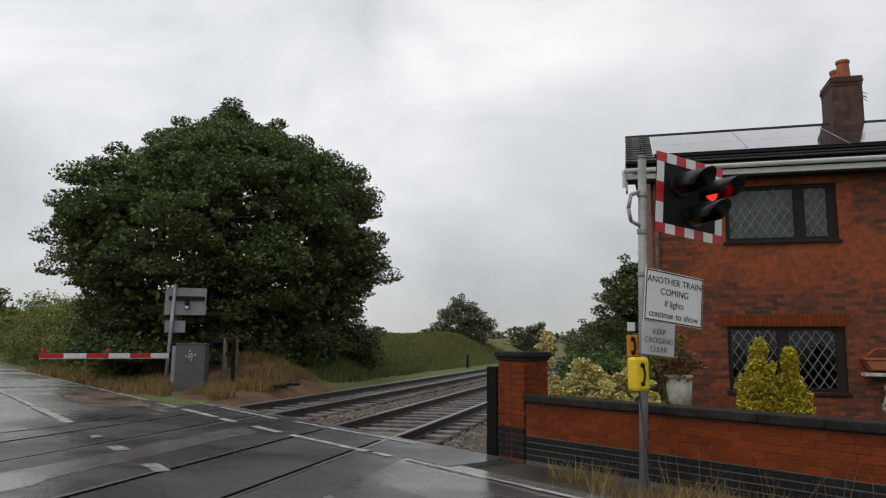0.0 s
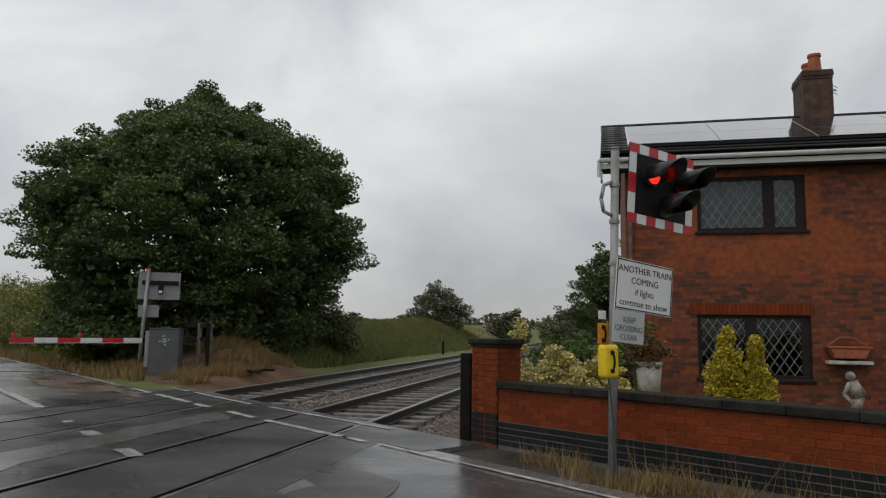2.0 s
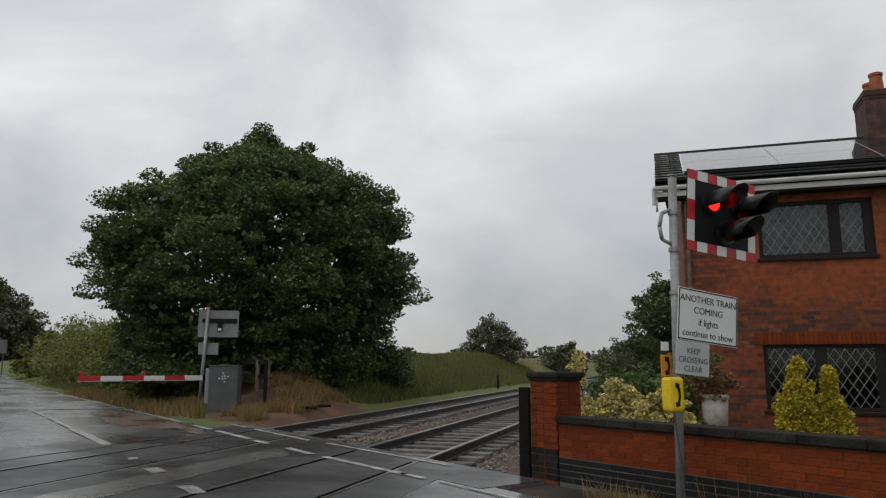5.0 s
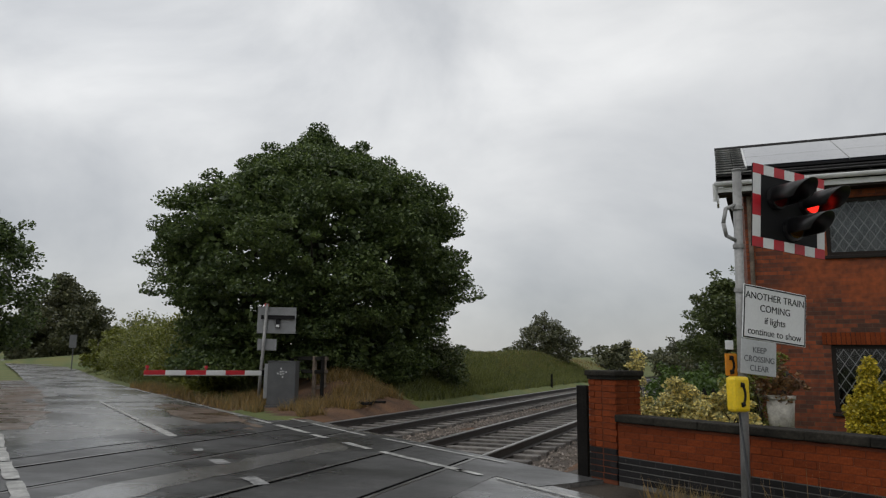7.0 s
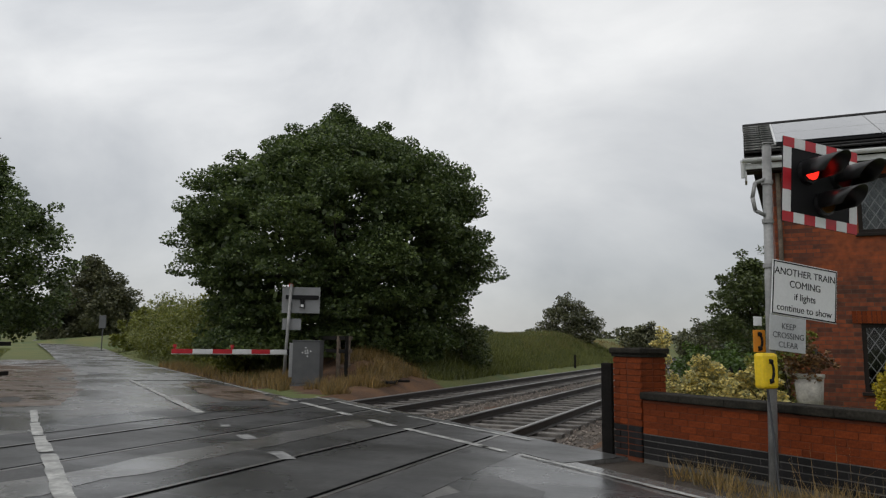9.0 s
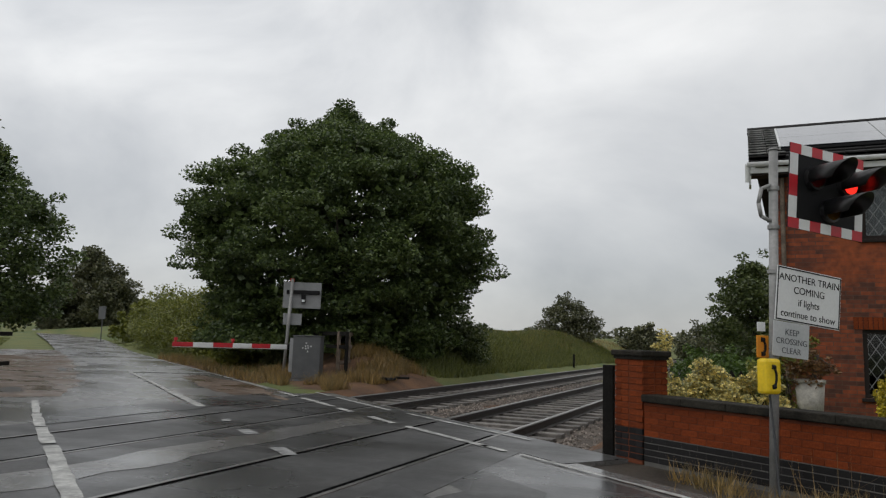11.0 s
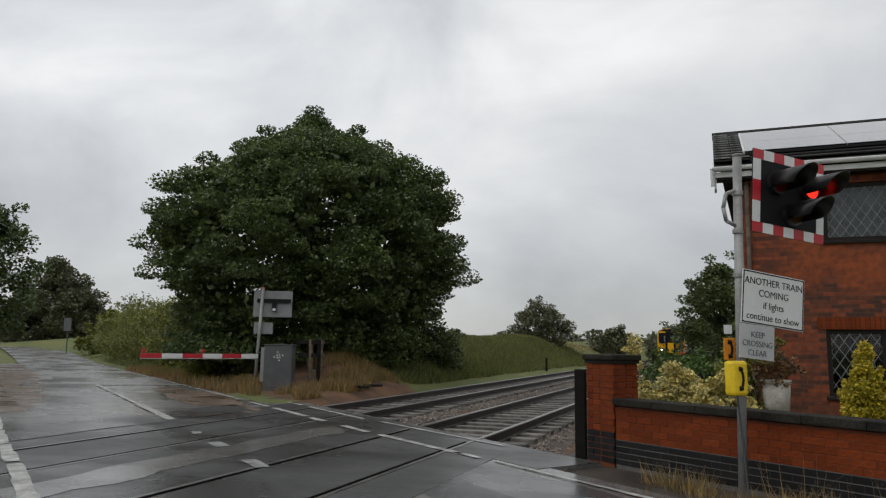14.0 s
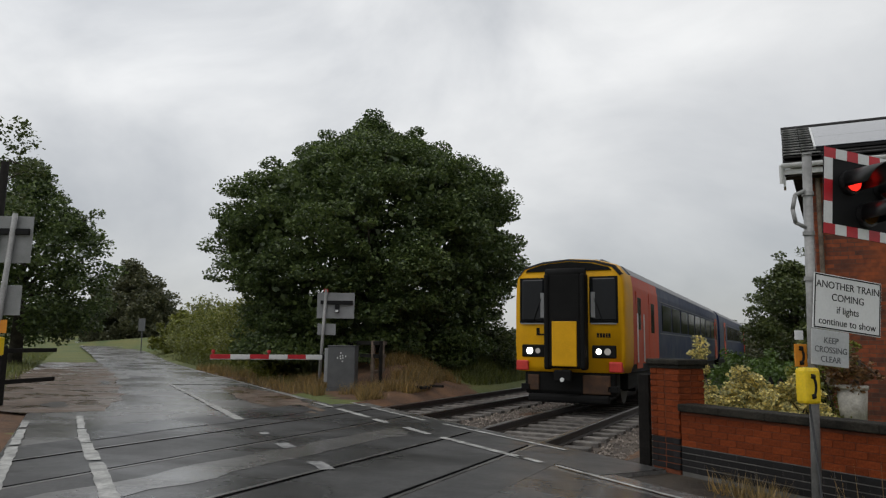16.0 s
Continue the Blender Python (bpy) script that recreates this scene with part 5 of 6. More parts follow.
# ---- trees and hedges ----
def oak():
    """The big oak: sprays of leaves in tiers over the outside of the crown, a dense dark inside, spires along the top."""
    rng = np.random.default_rng(3)
    t = thing("oak_tree", "broad dark green oak tree with uneven crown", "tree", (-11.5, 18.95, 0.5))
    prof = [(0.8, 5.2), (2.0, 5.6), (3.0, 6.0), (4.0, 6.3), (5.0, 6.4), (6.0, 6.2), (7.0, 5.7), (8.0, 4.6), (8.9, 3.0), (9.5, 1.5), (10.0, 0.5)]
    zs, ws = np.array([p[0] for p in prof]), np.array([p[1] for p in prof])
    groups, tips = [], []
    # spires and shoulders that break the outline
    spires = [(-0.1, 0.0, 10.95, 0.42), (-0.2, 0.1, 10.4, 0.6), (-1.75, -1.0, 9.95, 0.42), (1.55, 0.9, 10.2, 0.4), (2.4, 1.5, 9.6, 0.5), (-2.6, -1.4, 9.2, 0.5), (3.6, 1.9, 8.9, 0.55), (-3.7, -2.3, 8.6, 0.5), (-4.3, -2.6, 8.0, 0.5), (4.3, 2.4, 8.2, 0.5), (0.6, -2.0, 9.0, 0.6), (-0.6, 1.8, 9.4, 0.5), (4.7, 2.6, 7.4, 0.6), (-4.6, -3.0, 7.3, 0.6)]
    for x, y, z, r in spires:
        groups.append((np.array([x, y, z - r * 0.4]), r))
        groups.append((np.array([x + rng.uniform(-0.3, 0.3), y + rng.uniform(-0.3, 0.3), z - r * 1.6]), r * 1.2))
    for _ in range(760):
        z = rng.choice(zs, p=ws / ws.sum()) + rng.uniform(-0.5, 0.5)
        a = rng.uniform(0, 2 * np.pi)
        swell = 1 + 0.20 * noise.noise((1.7 * math.cos(a), 1.7 * math.sin(a), z * 0.55)) + 0.10 * noise.noise((4.5 * math.cos(a), 4.5 * math.sin(a), z * 1.3 + 7))
        w = np.interp(z, zs, ws) * swell
        rad = max(0.0, w - 0.55) * math.sqrt(rng.uniform(0.55, 1.0))
        groups.append((np.array([rad * math.cos(a), rad * math.sin(a), z]), rng.uniform(0.34, 0.82)))
    pts = []
    for c, r in groups:
        d = rng.normal(size=(int(760 * r ** 1.7) + 80, 3))
        d /= np.linalg.norm(d, axis=1)[:, None]
        d[:, 2] = np.where(d[:, 2] < 0, d[:, 2] * 0.45, d[:, 2])
        rr = r * rng.uniform(0.25, 1.0, size=(len(d), 1)) ** 0.5 * (1 + 0.12 * (rng.uniform(size=(len(d), 1)) > 0.93))
        pts.append(c + d * rr * (1.1, 1.1, 0.72))
        tips.append(c)
    from_quads("crown", leaves_at(rng, np.concatenate(pts), 0.125, 1.2), M_LEAF_OAK, t)
    # leaves inside the crown, that close it
    k = 18000
    z = rng.uniform(0.7, 9.4, k)
    a = rng.uniform(0, 2 * np.pi, k)
    rad = np.maximum(0, np.interp(z, zs, ws) - 0.7) * np.sqrt(rng.uniform(0.02, 1, k))
    from_quads("inner_leaves", leaves_at(rng, np.stack([rad * np.cos(a), rad * np.sin(a), z], 1), 0.27, 0.3), M_LEAF_OAK, t)
    fork = Vector((0.1, 0, 1.9))
    bm = rod((0, 0, -0.9), fork, 0.58, 0.4, 12)
    rod(fork, (0.1, 0.1, 8.4), 0.3, 0.04, 9, bm)
    part("trunk", bm, M_BARK, t, smooth=True)
    for i in rng.permutation(len(tips))[:34]:
        tip = Vector(tips[i])
        start = fork.lerp(Vector((0, 0, 7.0)), rng.uniform(0, 0.75))
        mid = start.lerp(tip, 0.5) + Vector((0, 0, rng.uniform(0.0, 0.9)))
        bm = rod(start, mid, 0.15, 0.09, 7)
        rod(mid, tip, 0.09, 0.02, 6, bm)
        part("limb", bm, M_BARK, t, smooth=True)


oak()
tree("tree", "dark leafy roadside tree", (-33.4, 18.2, 0.1), [(2.0, 3.6), (3.2, 4.8), (4.6, 5.2), (6.2, 5.0), (7.9, 3.7), (9.4, 1.8), (10.2, 0.6)], 260, 300, 1.0, 0.2, M_LEAF_OAK, 0.3, 8, 14)
tree("tree", "rounded dark tree beyond the lane", (-90, 73.2, 0.1), [(0.6, 7.0), (2.6, 8.0), (5.0, 8.2), (7.4, 7.2), (9.6, 5.4), (11.6, 2.6), (12.4, 1.0)], 260, 300, 1.7, 0.42, M_LEAF_FAR, 0.35, 9, 10)
tree("tree", "tall slender green tree behind the house", (4.35, 33, 0.0), [(0.6, 1.6), (1.8, 2.1), (3.0, 2.3), (4.0, 1.9), (4.8, 1.3), (5.3, 0.5)], 110, 300, 0.85, 0.17, M_LEAF_DIM, 0.25, 12, 8)
tree("hawthorn_bush", "dark wiry hawthorn bush on the grassy bank", (-11.0, 57, 1.5), [(0.0, 2.5), (1.0, 3.2), (2.0, 3.0), (2.8, 2.1), (3.4, 0.9)], 120, 260, 0.8, 0.17, M_LEAF_FAR, 0.2, 14, 12, "bush")
for k, (x, y, z, r, h, m) in enumerate(((-6.9, 78, 0.5, 3.2, 2.6, M_LEAF_FAR), (-1.5, 92, 0.3, 3.6, 3.2, M_LEAF_FAR), (3.5, 60, 0.3, 3.0, 3.6, M_LEAF_FAR), (-13.5, 27.5, 1.2, 1.6, 2.0, M_LEAF_OAK), (-8.0, 24.0, 0.5, 1.9, 1.7, M_LEAF_DIM), (-9.0, 22.3, 0.9, 1.2, 1.1, M_LEAF_MID), (-19.2, 23.0, 0.4, 2.0, 2.2, M_LEAF_MID), (-22.3, 24.6, 0.4, 2.3, 2.7, M_LEAF_MID), (-24.6, 26.2, 0.4, 2.3, 2.9, M_LEAF_MID), (-27.6, 28.6, 0.4, 2.5, 3.0, M_LEAF_MID), (-31, 31.0, 0.4, 2.6, 2.7, M_LEAF_MID), (-36, 34.6, 0.4, 2.4, 2.8, M_LEAF_MID), (-41, 38.4, 0.5, 2.5, 3.0, M_LEAF_MID), (-47, 43.0, 0.5, 2.6, 3.0, M_LEAF_MID), (-17.0, 19.4, 0.0, 1.1, 1.0, M_LEAF_MID), (-15.2, 17.6, 0.0, 0.9, 0.8, M_LEAF_MID), (-62, 62, 0.1, 6, 5.0, M_LEAF_MID), (-112, 60, 0, 9, 7, M_LEAF_FAR), (-140, 75, 0, 12, 8.5, M_LEAF_FAR))):
    tree("bush", "rough green hedgerow bush", (x, y, z), [(0.1, r * 0.9), (0.35 * h, r), (0.7 * h, r * 0.75), (h, r * 0.25)], 60, 230, r * 0.36, 0.13 if y < 40 else 0.3, m, 0.08, 40 + k, 5, "bush")
# branch of a tree by the pole, hanging over the signs
tree("tree", "sparse overhanging branches of a roadside tree", (-16.5, 5.7, 0.1), [(5.0, 0.8), (5.8, 1.7), (6.6, 1.9), (7.3, 1.2)], 44, 80, 0.55, 0.13, M_LEAF_DIM, 0.09, 21, 14)


def horizon_wood(name, label, x0, y0, x1, y1, h, count, leaf, seed):
    """A far belt of trees along a line."""
    r = np.random.default_rng(seed)
    t = r.uniform(0, 1, count)
    crown = 0.55 + 0.45 * np.abs(np.sin(t * 37) * np.sin(t * 91 + 1))
    pts = np.stack([x0 + (x1 - x0) * t + r.normal(0, 2, count), y0 + (y1 - y0) * t + r.normal(0, 2, count), h * crown * r.uniform(0, 1, count) ** 0.7], 1)
    tagged(from_quads(name, leaves_at(r, pts, leaf), M_LEAF_FAR), label, "far trees", kind="stuff")


horizon_wood("far_woods", "dim far belt of hedgerow trees", -330, 420, 160, 330, 11, 9000, 2.6, 71)
horizon_wood("far_hedge", "far dark hedge across the fields", -60, 150, 90, 120, 3.4, 6000, 0.9, 72)
horizon_wood("far_woods", "dim woods at the end of the lane", -330, 190, -130, 160, 14, 6000, 2.2, 73)

# ---- garden ----


def shrub(name, label, at, profile, lobes, per, lobe_r, leaf, m, seed, cat="shrub", squash=0.8):
    return tree(name, label, at, profile, int(lobes * 1.5), int(per * 1.7), lobe_r, leaf * 0.85, m, 0.03, seed, 4, cat, squash)


shrub("golden_conifer", "golden green dwarf conifer with twin tips", (5.97, 3.9, 0.0), [(0.15, 0.28), (0.45, 0.32), (0.75, 0.32), (1.0, 0.25), (1.3, 0.08)], 130, 190, 0.10, 0.045, M_LEAF_GOLD, 81, "conifer", 1.5)
shrub("golden_conifer", "golden green dwarf conifer with twin tips", (6.33, 3.9, 0.0), [(0.15, 0.25), (0.4, 0.28), (0.65, 0.27), (0.9, 0.2), (1.16, 0.07)], 110, 190, 0.10, 0.045, M_LEAF_GOLD, 82, "conifer", 1.5)
shrub("golden_conifer", "rounded golden conifer beside the house wall", (8.0, 3.0, 0.0), [(0.15, 0.24), (0.5, 0.29), (0.85, 0.29), (1.2, 0.2), (1.34, 0.1)], 120, 190, 0.10, 0.045, M_LEAF_GOLD, 83, "conifer", 1.2)
shrub("shrub", "green bronze shrub behind the garden wall", (8.8, 2.6, 0.0), [(0.15, 0.3), (0.6, 0.5), (1.0, 0.45), (1.3, 0.2)], 40, 150, 0.16, 0.06, M_LEAF_GARDEN, 84)
shrub("variegated_shrub", "cream and green variegated shrub above the wall", (3.75, 3.6, 0.2), [(0.1, 0.45), (0.4, 0.62), (0.6, 0.55), (0.8, 0.25)], 60, 170, 0.16, 0.055, M_LEAF_CREAM, 85)
shrub("variegated_shrub", "cream and green variegated shrub above the wall", (4.35, 3.5, 0.1), [(0.2, 0.35), (0.5, 0.45), (0.75, 0.35), (0.9, 0.15)], 40, 150, 0.14, 0.055, M_LEAF_CREAM, 86)
shrub("hedge", "clipped green garden hedge", (4.0, 6.4, 0.0), [(0.1, 0.8), (0.4, 0.9), (0.75, 0.85), (0.95, 0.5)], 60, 170, 0.28, 0.07, M_LEAF_GARDEN, 87, "hedge")
shrub("hedge", "clipped green garden hedge", (3.6, 9.6, 0.0), [(0.1, 1.1), (0.4, 1.2), (0.8, 1.1), (1.05, 0.6)], 60, 170, 0.32, 0.08, M_LEAF_GARDEN, 88, "hedge")
shrub("seedling", "small yellow green shoot growing behind the pier", (3.05, 5.1, 0.4), [(0.2, 0.12), (0.5, 0.2), (0.85, 0.2), (1.1, 0.1)], 18, 60, 0.12, 0.05, M_LEAF_CREAM, 89)
shrub("flowering_shrub", "pale flowering shrub behind the signal post", (4.7, 4.6, 0.0), [(0.2, 0.3), (0.8, 0.5), (1.3, 0.45), (1.6, 0.25)], 40, 90, 0.2, 0.06, M_LEAF_MID, 90)
shrub("potted_plant", "rusty brown plant in a stone urn", (4.98, 4.4, 0.95), [(0.0, 0.22), (0.15, 0.40), (0.3, 0.42), (0.45, 0.2)], 26, 40, 0.10, 0.06, M_LEAF_RUST, 91, "potted plant")
bm = rod((4.98, 4.4, -0.05), (4.98, 4.4, 0.5), 0.16, 0.1, 16)
rod((4.98, 4.4, 0.5), (4.98, 4.4, 0.97), 0.15, 0.18, 16, bm)
rod((4.98, 4.4, 0.97), (4.98, 4.4, 1.02), 0.195, 0.195, 16, bm)
tagged(link("stone_urn", bm, M_CONCRETE, True), "pale cast stone garden urn", "urn")
pk = thing("picket_fence", "dark pointed picket fence in the garden", "fence", (3.95, 5.2, 0), -20)
for i in range(6):
    x = i * 0.14
    bm = box(x, x + 0.085, 0, 0.022, -0.1, 1.0, 0.004)
    own = bmesh.new()
    f = own.faces.new([own.verts.new(p) for p in ((x, 0, 1.0), (x + 0.085, 0, 1.0), (x + 0.0425, 0, 1.08))])
    ex = bmesh.ops.extrude_face_region(own, geom=[f])
    bmesh.ops.translate(own, vec=(0, 0.022, 0), verts=[g for g in ex["geom"] if isinstance(g, bmesh.types.BMVert)])
    part("picket", merge(bm, own), M_TIMBER_DARK, pk)
part("fence_rail", box(-0.03, 0.82, 0.023, 0.06, 0.6, 0.68, 0.004), M_TIMBER_DARK, pk)
# statuette: one plain weathered shape
bm = rod((7.35, 3.4, -0.05), (7.35, 3.4, 0.5), 0.11, 0.10, 12)
rod((7.35, 3.4, 0.5), (7.39, 3.38, 0.70), 0.055, 0.07, 12, bm)
rod((7.39, 3.38, 0.69), (7.33, 3.38, 0.88), 0.075, 0.06, 12, bm)
bmesh.ops.create_uvsphere(bm, u_segments=14, v_segments=10, radius=0.055, matrix=Matrix.Translation((7.31, 3.38, 0.945)))
rod((7.29, 3.36, 0.86), (7.22, 3.34, 0.72), 0.028, 0.022, 8, bm)
rod((7.22, 3.34, 0.72), (7.30, 3.32, 0.62), 0.024, 0.02, 8, bm)
rod((7.37, 3.36, 0.86), (7.45, 3.36, 0.74), 0.028, 0.022, 8, bm)
box(7.24, 7.46, 3.29, 3.51, 0.44, 0.52, 0.01, bm)
tagged(link("statuette", bm, M_STATUE, True), "pale weathered stone garden statuette", "statuette")
for k, (x, z) in enumerate(((8.62, 1.05), (12.9, 1.05))):
    b = thing("wall_basket", "terracotta wall trough hanging on brick wall", "wall planter", (x, HY, z), group="wall planters")
    bm = box(-0.34, 0.34, -0.26, -0.004, -0.02, 0.16, 0.02)
    for v in bm.verts:
        v.co.x *= 0.72 + 0.28 * (v.co.z + 0.02) / 0.18
    part("trough", bm, M_POT, b)
    part("rim", box(-0.36, 0.36, -0.28, -0.004, 0.161, 0.20, 0.008), M_POT, b)
    bm = rod((-0.33, -0.1, 0.2), (-0.1, -0.04, 0.36), 0.012)
    rod((-0.1, -0.04, 0.36), (0.1, -0.04, 0.36), 0.012, bm=bm)
    rod((0.33, -0.1, 0.2), (0.1, -0.04, 0.36), 0.012, bm=bm)
    part("hanger", bm, M_POT, b)
    part("shelf", box(-0.36, 0.36, -0.28, -0.004, -0.12, -0.06, 0.008), M_CONCRETE, b)
tagged(link("planter", box(7.7, 8.4, 2.65, 2.95, -0.05, 0.3, 0.02), M_CONCRETE), "pale low garden planter", "planter")

# ---- grass ----
rng = np.random.default_rng(33)


def strew(name, label, count, spots, height, width, m):
    pts = []
    for x0, x1, y0, y1, keep in spots:
        xs, ys = rng.uniform(x0, x1, count), rng.uniform(y0, y1, count)
        for x, y in zip(xs, ys):
            if keep(x, y, 0.6 * x + 0.8 * y):
                pts.append((x, y, ground_z(x, y) - 0.02))
    tagged(from_quads(name, blades(rng, np.array(pts), height, width), m, per=3), label, "grass", kind="stuff")


clump = lambda x, y, f, c: noise.noise((x * f, y * f, 2.0)) > c
strew("bank_grass", "long wet green grass on the railway bank", 190000, [(-20, -6.0, 12, 62, lambda x, y, n: (n > 10.2 or y > 20) and x - track_x(y) < -6.1)], 0.34, 0.017, M_BLADE)
strew("dry_grass", "pale dry grass along the top of the bank", 34000, [(-22, -8.2, 12, 75, lambda x, y, n: n > 8 and clump(x, y, 0.25, 0.0)), (-13, -6, 9, 17, lambda x, y, n: n > 3.6 and n < 9.5 and clump(x, y, 0.8, 0.05)), (-24, -9, 9, 24, lambda x, y, n: 3.1 < n < 4.9 and clump(x, y, 0.7, -0.1))], 0.36, 0.012, M_DRY)
strew("verge_grass", "green roadside grass beside the lane", 90000, [(-60, -9, 3, 50, lambda x, y, n: (3.9 < n < 9 and x < -11) or (-11 < n < -4.4 and x < -11))], 0.28, 0.015, M_BLADE)
strew("dry_verge_grass", "dry straw-coloured grass at the foot of the wall", 30000, [(2.6, 8.5, -3, 3.2, lambda x, y, n: 3.05 < n < 3.95 and clump(x, y, 1.9, 0.06) and x > 3.3)], 0.24, 0.006, M_DRY)
strew("tall_grass_stems", "tall dry grass stems by the wall", 420, [(4.6, 7.0, -2, 2, lambda x, y, n: 3.45 < n < 3.85)], 0.62, 0.004, M_DRY)
strew("garden_grass", "green garden and field grass", 15000, [(2.6, 14, 4, 30, lambda x, y, n: n > 5.5 and not (x > 4.5 and y > 7.8))], 0.22, 0.012, M_BLADE)

# ---- train ----
PROFILE = [(-1.28, 0.86), (-1.345, 1.05), (-1.365, 1.5), (-1.365, 2.5), (-1.35, 2.94), (-1.31, 3.20), (-1.12, 3.42), (-0.65, 3.55), (0.0, 3.60), (0.65, 3.55), (1.12, 3.42), (1.31, 3.20), (1.35, 2.94), (1.365, 2.5), (1.365, 1.5), (1.345, 1.05), (1.28, 0.86)]


def loft(sections, lo=0, hi=None, cap0=False, cap1=False, closed=False):
    """Skin between scaled copies of the carriage section; lo and hi pick a run of its points."""
    bm = bmesh.new()
    pts = PROFILE[lo:hi]
    rings = [[bm.verts.new((x * sx, y, 0.86 + (z - 0.86) * sz)) for x, z in pts] for y, sx, sz in sections]
    for a, b in zip(rings, rings[1:]):
        for i in range(len(pts) - 1 + (1 if closed else 0)):
            j = (i + 1) % len(pts)
            bm.faces.new((a[i], a[j], b[j], b[i]))
    if cap0:
        bm.faces.new(rings[0])
    if cap1:
        bm.faces.new(rings[-1][::-1])
    return bm


def coach(parent, y0, cab):
    """One carriage from y0 back, its parts under the train."""
    end = y0 + 23.0
    body = part("coach_body", loft([(y0 + 0.45, 1, 1), (end, 1, 1)], closed=True, cap0=True, cap1=True), M_T_BLUE, parent, "navy blue carriage body")
    part("roof", loft([(y0 + 0.5, 1.006, 1.003), (end - 0.02, 1.006, 1.003)], 5, 12), M_T_ROOF, body, smooth=True)
    for side in (-1, 1):
        x = side * 1.372
        a, b = (x, x + 0.012 * side) if side > 0 else (x + 0.012 * side, x)
        ys = [y0 + 5.2 + 2.0 * i for i in range(8)]
        for y in ys:
            part("window", box(a, b, y, y + 1.72, 1.95, 2.72, 0.004), M_TRAIN_GLASS, body)
        for z in (1.86, 2.78):
            part("waist_line", box(a, b, y0 + 4.8, end - 0.3, z, z + 0.022), M_SIGN_BACK, body)
        for y in (y0 + 3.0, y0 + 21.2):
            d = part("door", box(a, b, y, y + 1.05, 0.95, 2.9, 0.004), M_T_ORANGE, body, "orange-red sliding door")
            part("door_window", box(a + 0.004 * side, b + 0.004 * side, y + 0.28, y + 0.78, 1.85, 2.65, 0.004), M_TRAIN_GLASS, d)
        if cab:
            part("cab_side", box(a - 0.004 * side, b - 0.008 * side, y0 + 0.9, y0 + 4.5, 1.06, 2.52), M_T_ORANGE, body, "orange-red cab side")
            part("cab_side", loft([(y0 + 0.9, 1.004, 1.002), (y0 + 4.5, 1.004, 1.002)], 3 if side < 0 else 11, 6 if side < 0 else 14), M_T_ORANGE, body)
            d = part("cab_door", box(a, b, y0 + 1.25, y0 + 1.95, 0.95, 2.85, 0.004), M_T_ORANGE, body)
            part("door_window", box(a + 0.004 * side, b + 0.004 * side, y0 + 1.38, y0 + 1.82, 1.9, 2.7, 0.004), M_TRAIN_GLASS, d)
            for yy in (y0 + 1.18, y0 + 2.02):
                part("handrail", rod((x + 0.05 * side, yy, 1.1), (x + 0.05 * side, yy, 2.3), 0.018, seg=8), M_UPVC, body)
    part("underframe", box(-1.2, 1.2, y0 + 1.0, end - 0.5, 0.45, 0.86, 0.02), M_T_BLACK, parent)
    for y in (y0 + 3.6, y0 + 19.4):
        bg = part("bogie", box(-1.15, 1.15, y - 1.5, y + 1.5, 0.35, 0.62, 0.03), M_T_BLACK, parent)
        for dy in (-1.3, 1.3):
            for sx in (-0.7525, 0.7525):
                bm = rod((sx - 0.065, y + dy, 0.44), (sx + 0.065, y + dy, 0.44), 0.42, 0.42, 26)
                part("wheel", bm, M_RAIL, bg)
    for k in range(5):
        part("roof_vent", box(-0.28, 0.28, y0 + 2 + k * 4.2, y0 + 2.9 + k * 4.2, 3.57, 3.66, 0.02), M_T_ROOF, body)
    return body


train = thing("train", "yellow-fronted diesel train with orange and navy sides", "train", (0, 9.4, 0))
coach(train, 0.0, True)
coach(train, 23.7, False)
part("gangway_bellows", box(-0.65, 0.65, 22.95, 23.75, 0.95, 3.2, 0.05), M_T_BLACK, train)
front = part("cab_front", loft([(0.0, 0.955, 0.962), (0.10, 0.985, 0.985), (0.28, 1.002, 1.0), (0.92, 1.006, 1.002)], closed=True, cap0=True), M_T_YELLOW, train, "yellow train front", True)
ob = part("front_roof_edge", loft([(-0.012, 0.962, 0.967), (0.10, 0.992, 0.99), (0.93, 1.012, 1.006)], 5, 12), M_T_BLACK, front, smooth=True)
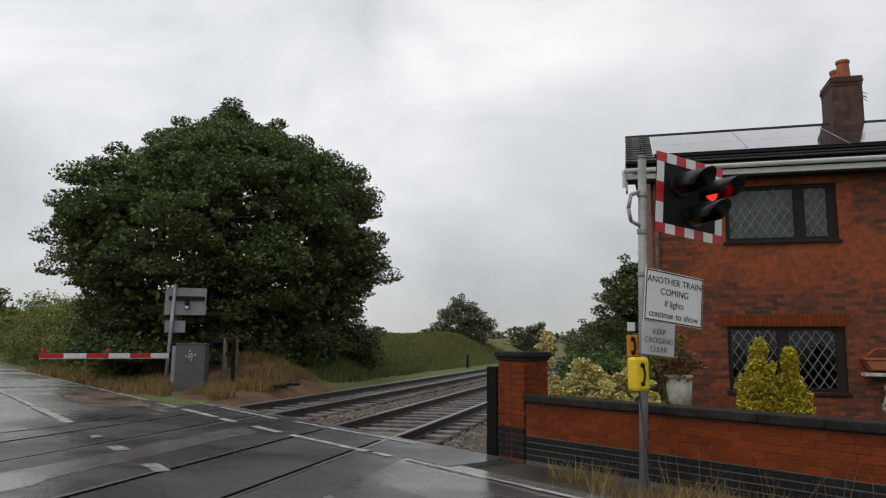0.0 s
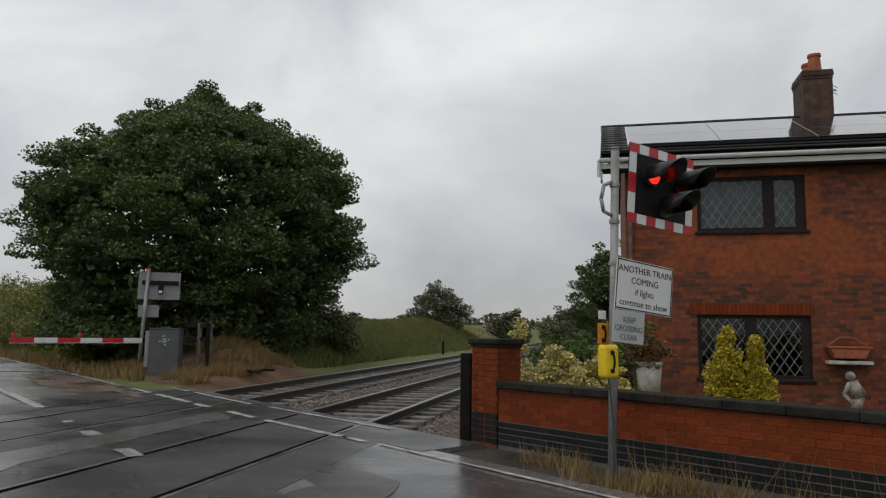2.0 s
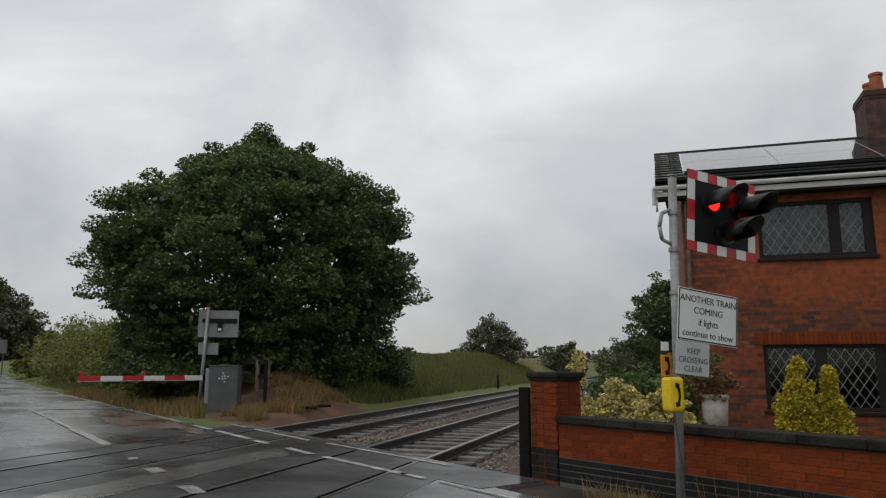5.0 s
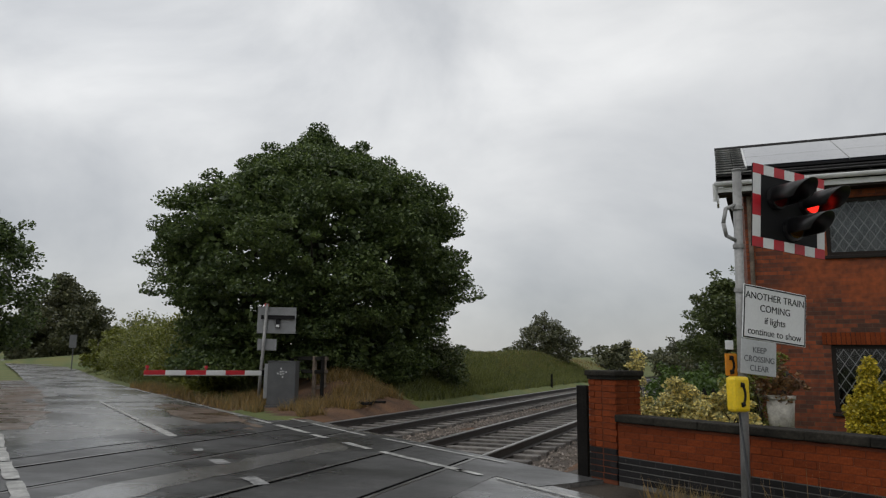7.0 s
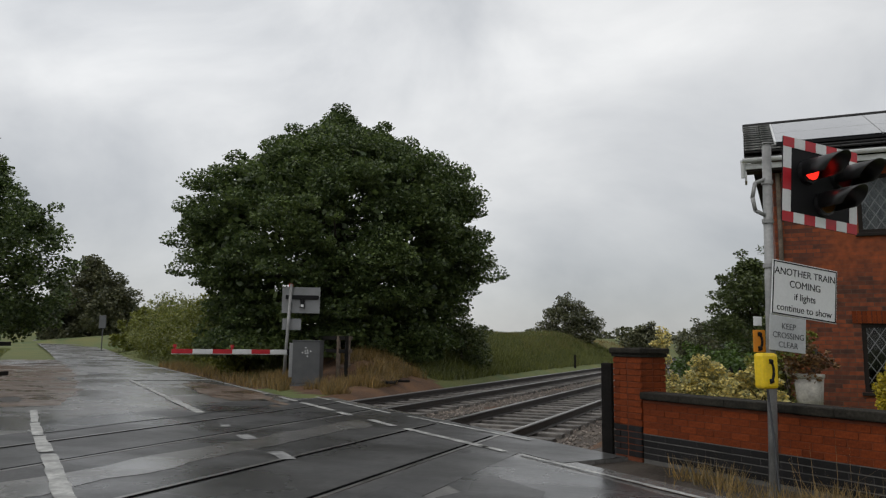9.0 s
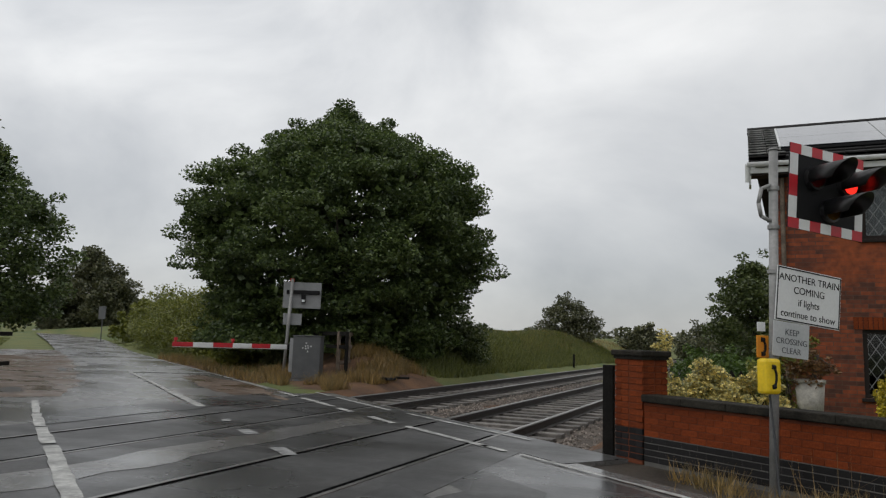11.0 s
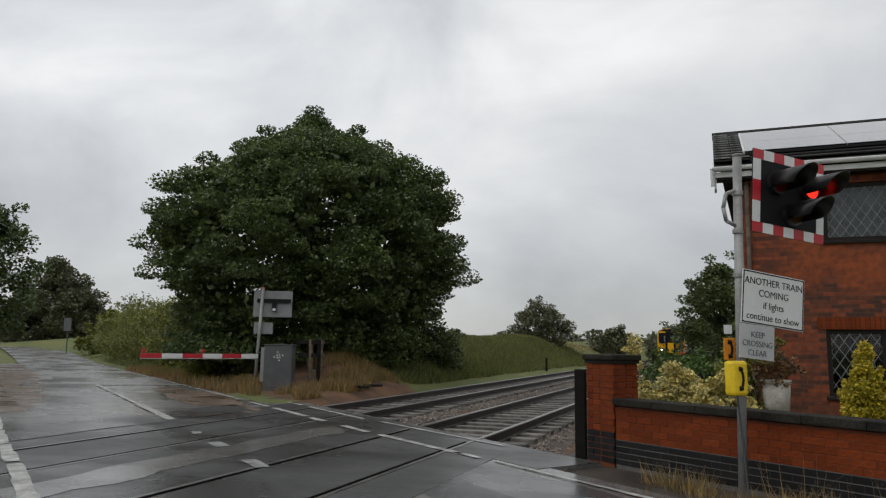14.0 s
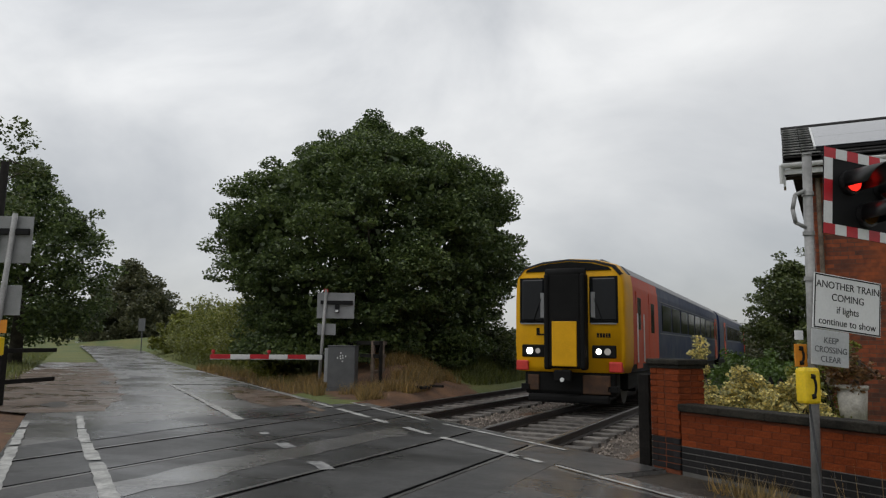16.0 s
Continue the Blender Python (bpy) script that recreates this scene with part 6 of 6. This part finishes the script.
for s in (-1, 1):
    a, b = sorted((s * 0.57, s * 1.17))
    w = part("windscreen", box(a, b, -0.03, 0.02, 2.06, 3.10, 0.05), M_TRAIN_GLASS, front, "dark cab windscreen")
    part("windscreen_rubber", box(a - 0.035, b + 0.035, -0.018, 0.0, 2.02, 3.12, 0.016), M_T_BLACK, w)
    part("windscreen_sill", box(a, b, -0.045, -0.02, 1.99, 2.02), M_SIGN_BACK, w)
    part("blind", box(s * 0.62 - 0.05, s * 0.62 + 0.05, -0.034, -0.0305, 2.15, 2.75), M_SIGN_BACK, w)
    part("wiper", rod((s * 0.85, -0.045, 2.06), (s * 0.65, -0.045, 2.6), 0.009, seg=6), M_T_BLACK, w)
    a, b = sorted((s * 0.58, s * 1.15))
    h = part("headlamp_unit", box(a, b, -0.03, 0.02, 1.20, 1.50, 0.03), M_T_BLACK, front, "black headlamp surround")
    inner, outer = (M_DIMLIGHT, M_HEADLIGHT) if s < 0 else (M_HEADLIGHT, M_DIMLIGHT)
    part("lamp", rod((s * 0.74, -0.03, 1.35), (s * 0.74, -0.045, 1.35), 0.065, 0.06, 20), inner if s < 0 else M_HEADLIGHT, h)
    part("lamp", rod((s * 0.95, -0.03, 1.35), (s * 0.95, -0.045, 1.35), 0.08, 0.075, 20), outer if s < 0 else M_DIMLIGHT, h)
    a, b = sorted((s * 0.98, s * 1.29))
    part("buffer_corner", box(a, b, -0.06, 0.25, 0.88, 1.12, 0.03), M_T_RED, front, "red buffer beam end")
    a, b = sorted((s * 0.38, s * 0.50))
    part("gangway_edge", box(a, b, -0.34, 0.02, 0.92, 3.18, 0.05), M_T_BLACK, front)
    part("step_iron", box(s * 1.05 - 0.12, s * 1.05 + 0.12, -0.02, 0.25, 0.42, 0.56, 0.01), M_T_BLACK, front)
bm = bmesh.new()
f = bm.faces.new([bm.verts.new((x, 0.0, z)) for x, z in ((-1.06, 3.27), (1.06, 3.27), (1.0, 3.33), (0.6, 3.44), (0, 3.49), (-0.6, 3.44), (-1.0, 3.33))])
ex = bmesh.ops.extrude_face_region(bm, geom=[f])
bmesh.ops.translate(bm, vec=(0, -0.03, 0), verts=[g for g in ex["geom"] if isinstance(g, bmesh.types.BMVert)])
part("destination_panel", bm, M_T_BLACK, front)
gw = part("gangway", box(-0.40, 0.40, -0.30, 0.02, 0.95, 3.20, 0.06), M_T_BLACK, front, "black corridor connection")
part("gangway_hood", rod((-0.47, -0.17, 3.19), (0.47, -0.17, 3.19), 0.13, 0.13, 14), M_T_BLACK, gw, smooth=True)
part("gangway_panel", box(-0.30, 0.30, -0.34, -0.29, 1.0, 2.05, 0.02), M_T_YELLOW, gw, "yellow lower door panel")
for x0, x1 in ((0.70, 0.75), (0.77, 0.82), (0.84, 0.89), (0.91, 0.95), (0.97, 1.02)):
    part("number_bar", box(x0, x1, -0.012, -0.006, 1.68, 1.78), M_T_BLACK, front)
part("logo_shape", box(-0.78, -0.70, -0.012, -0.006, 1.72, 1.90), M_T_BLACK, front)
part("logo_shape", box(-0.70, -0.52, -0.012, -0.006, 1.72, 1.76), M_T_BLACK, front)
part("valance", box(-1.12, 1.12, 0.03, 0.6, 0.30, 0.95, 0.12), M_T_BLACK, front)
part("snow_plough", box(-0.98, 0.98, -0.10, 0.1, 0.14, 0.34, 0.06), M_T_BLACK, front)
part("rusty_skirt", box(0.35, 1.0, -0.02, 0.028, 0.36, 0.80, 0.02), M_T_RUST, front, "rust-stained brown skirt panel")
part("rusty_skirt", box(-1.0, -0.72, -0.02, 0.028, 0.42, 0.78, 0.02), M_T_RUST, front)
bm = rod((0, -0.05, 0.80), (0, -0.42, 0.80), 0.13, 0.13, 14)
box(-0.2, 0.2, -0.5, -0.38, 0.66, 0.92, 0.03, bm)
part("coupler", bm, M_T_BLACK, front)
part("coupler_face", rod((0, -0.505, 0.70), (0, -0.52, 0.70), 0.05, 0.05, 12), M_UPVC, front)
for k in range(9):
    x = -0.55 + k * 0.14
    part("roof_grille", box(x - 0.04, x + 0.04, 1.1, 2.4, 3.53 + 0.05 * math.cos(x * 1.4), 3.66, 0.01), M_T_ROOF, train)


# ---- bricks of the wall and pier, laid last ----
lay(wall, 0.075, 6.1, 0.0, 9, lambda x, z: pose(x, random.uniform(-0.002, 0.002), z, 0, 0, random.uniform(-0.4, 0.4)), 4)
HALF_R, HALF_B = brick_mesh("brick", M_RED_BRICK, 0.222), brick_mesh("brick", M_BLUE_BRICK, 0.222)
for r in range(16):
    for side in range(4):
        for k in (-1, 1):
            b = new("brick", HALF_B if r < 5 else HALF_R)
            b.parent = pier
            m = pose(0, 0, 0, 0, 0, 90 * side) @ pose(k * 0.119 + (0.004 if r % 2 else -0.004), -PW / 2, 0.005 + 0.0762 * r)
            b.matrix_basis = m


def motions():
    # how far the train's front is along the line
    rows = []
    for t, y in ((0.0, 500.0), (2.0, 438.0), (4.0, 376.0), (6.0, 314.0), (8.0, 252.0), (10.0, 192.0), (11.0, 162.0), (12.0, 132.0), (13.0, 102.0), (14.0, 72.3), (14.5, 57.4), (15.0, 42.6), (15.5, 27.3), (16.0, 10.2)):
        turn = -math.degrees(math.atan(max(0.0, y - 70) / 900))
        rows.append((t, pose(track_x(y, TRAIN_X), y, 0.0, 0, 0, turn)))
    walk(train, rows)
    # the two red lamps flash by turns
    half, t, at = 0.3825, 0.305 - 0.3825, 0.93
    rows = [(0.0, pose(at, 0, 0))]
    while t + half < 16.0:
        t += half
        rows.append((t, pose(at, 0, 0)))
        at = 0.49 if at > 0.7 else 0.93
        rows.append((t + 1.0 / FPS, pose(at, 0, 0)))
    rows.append((16.0 + 2.0 / FPS, pose(at, 0, 0)))
    walk(red_light, rows)


TRAIN_X = -0.50
motions()
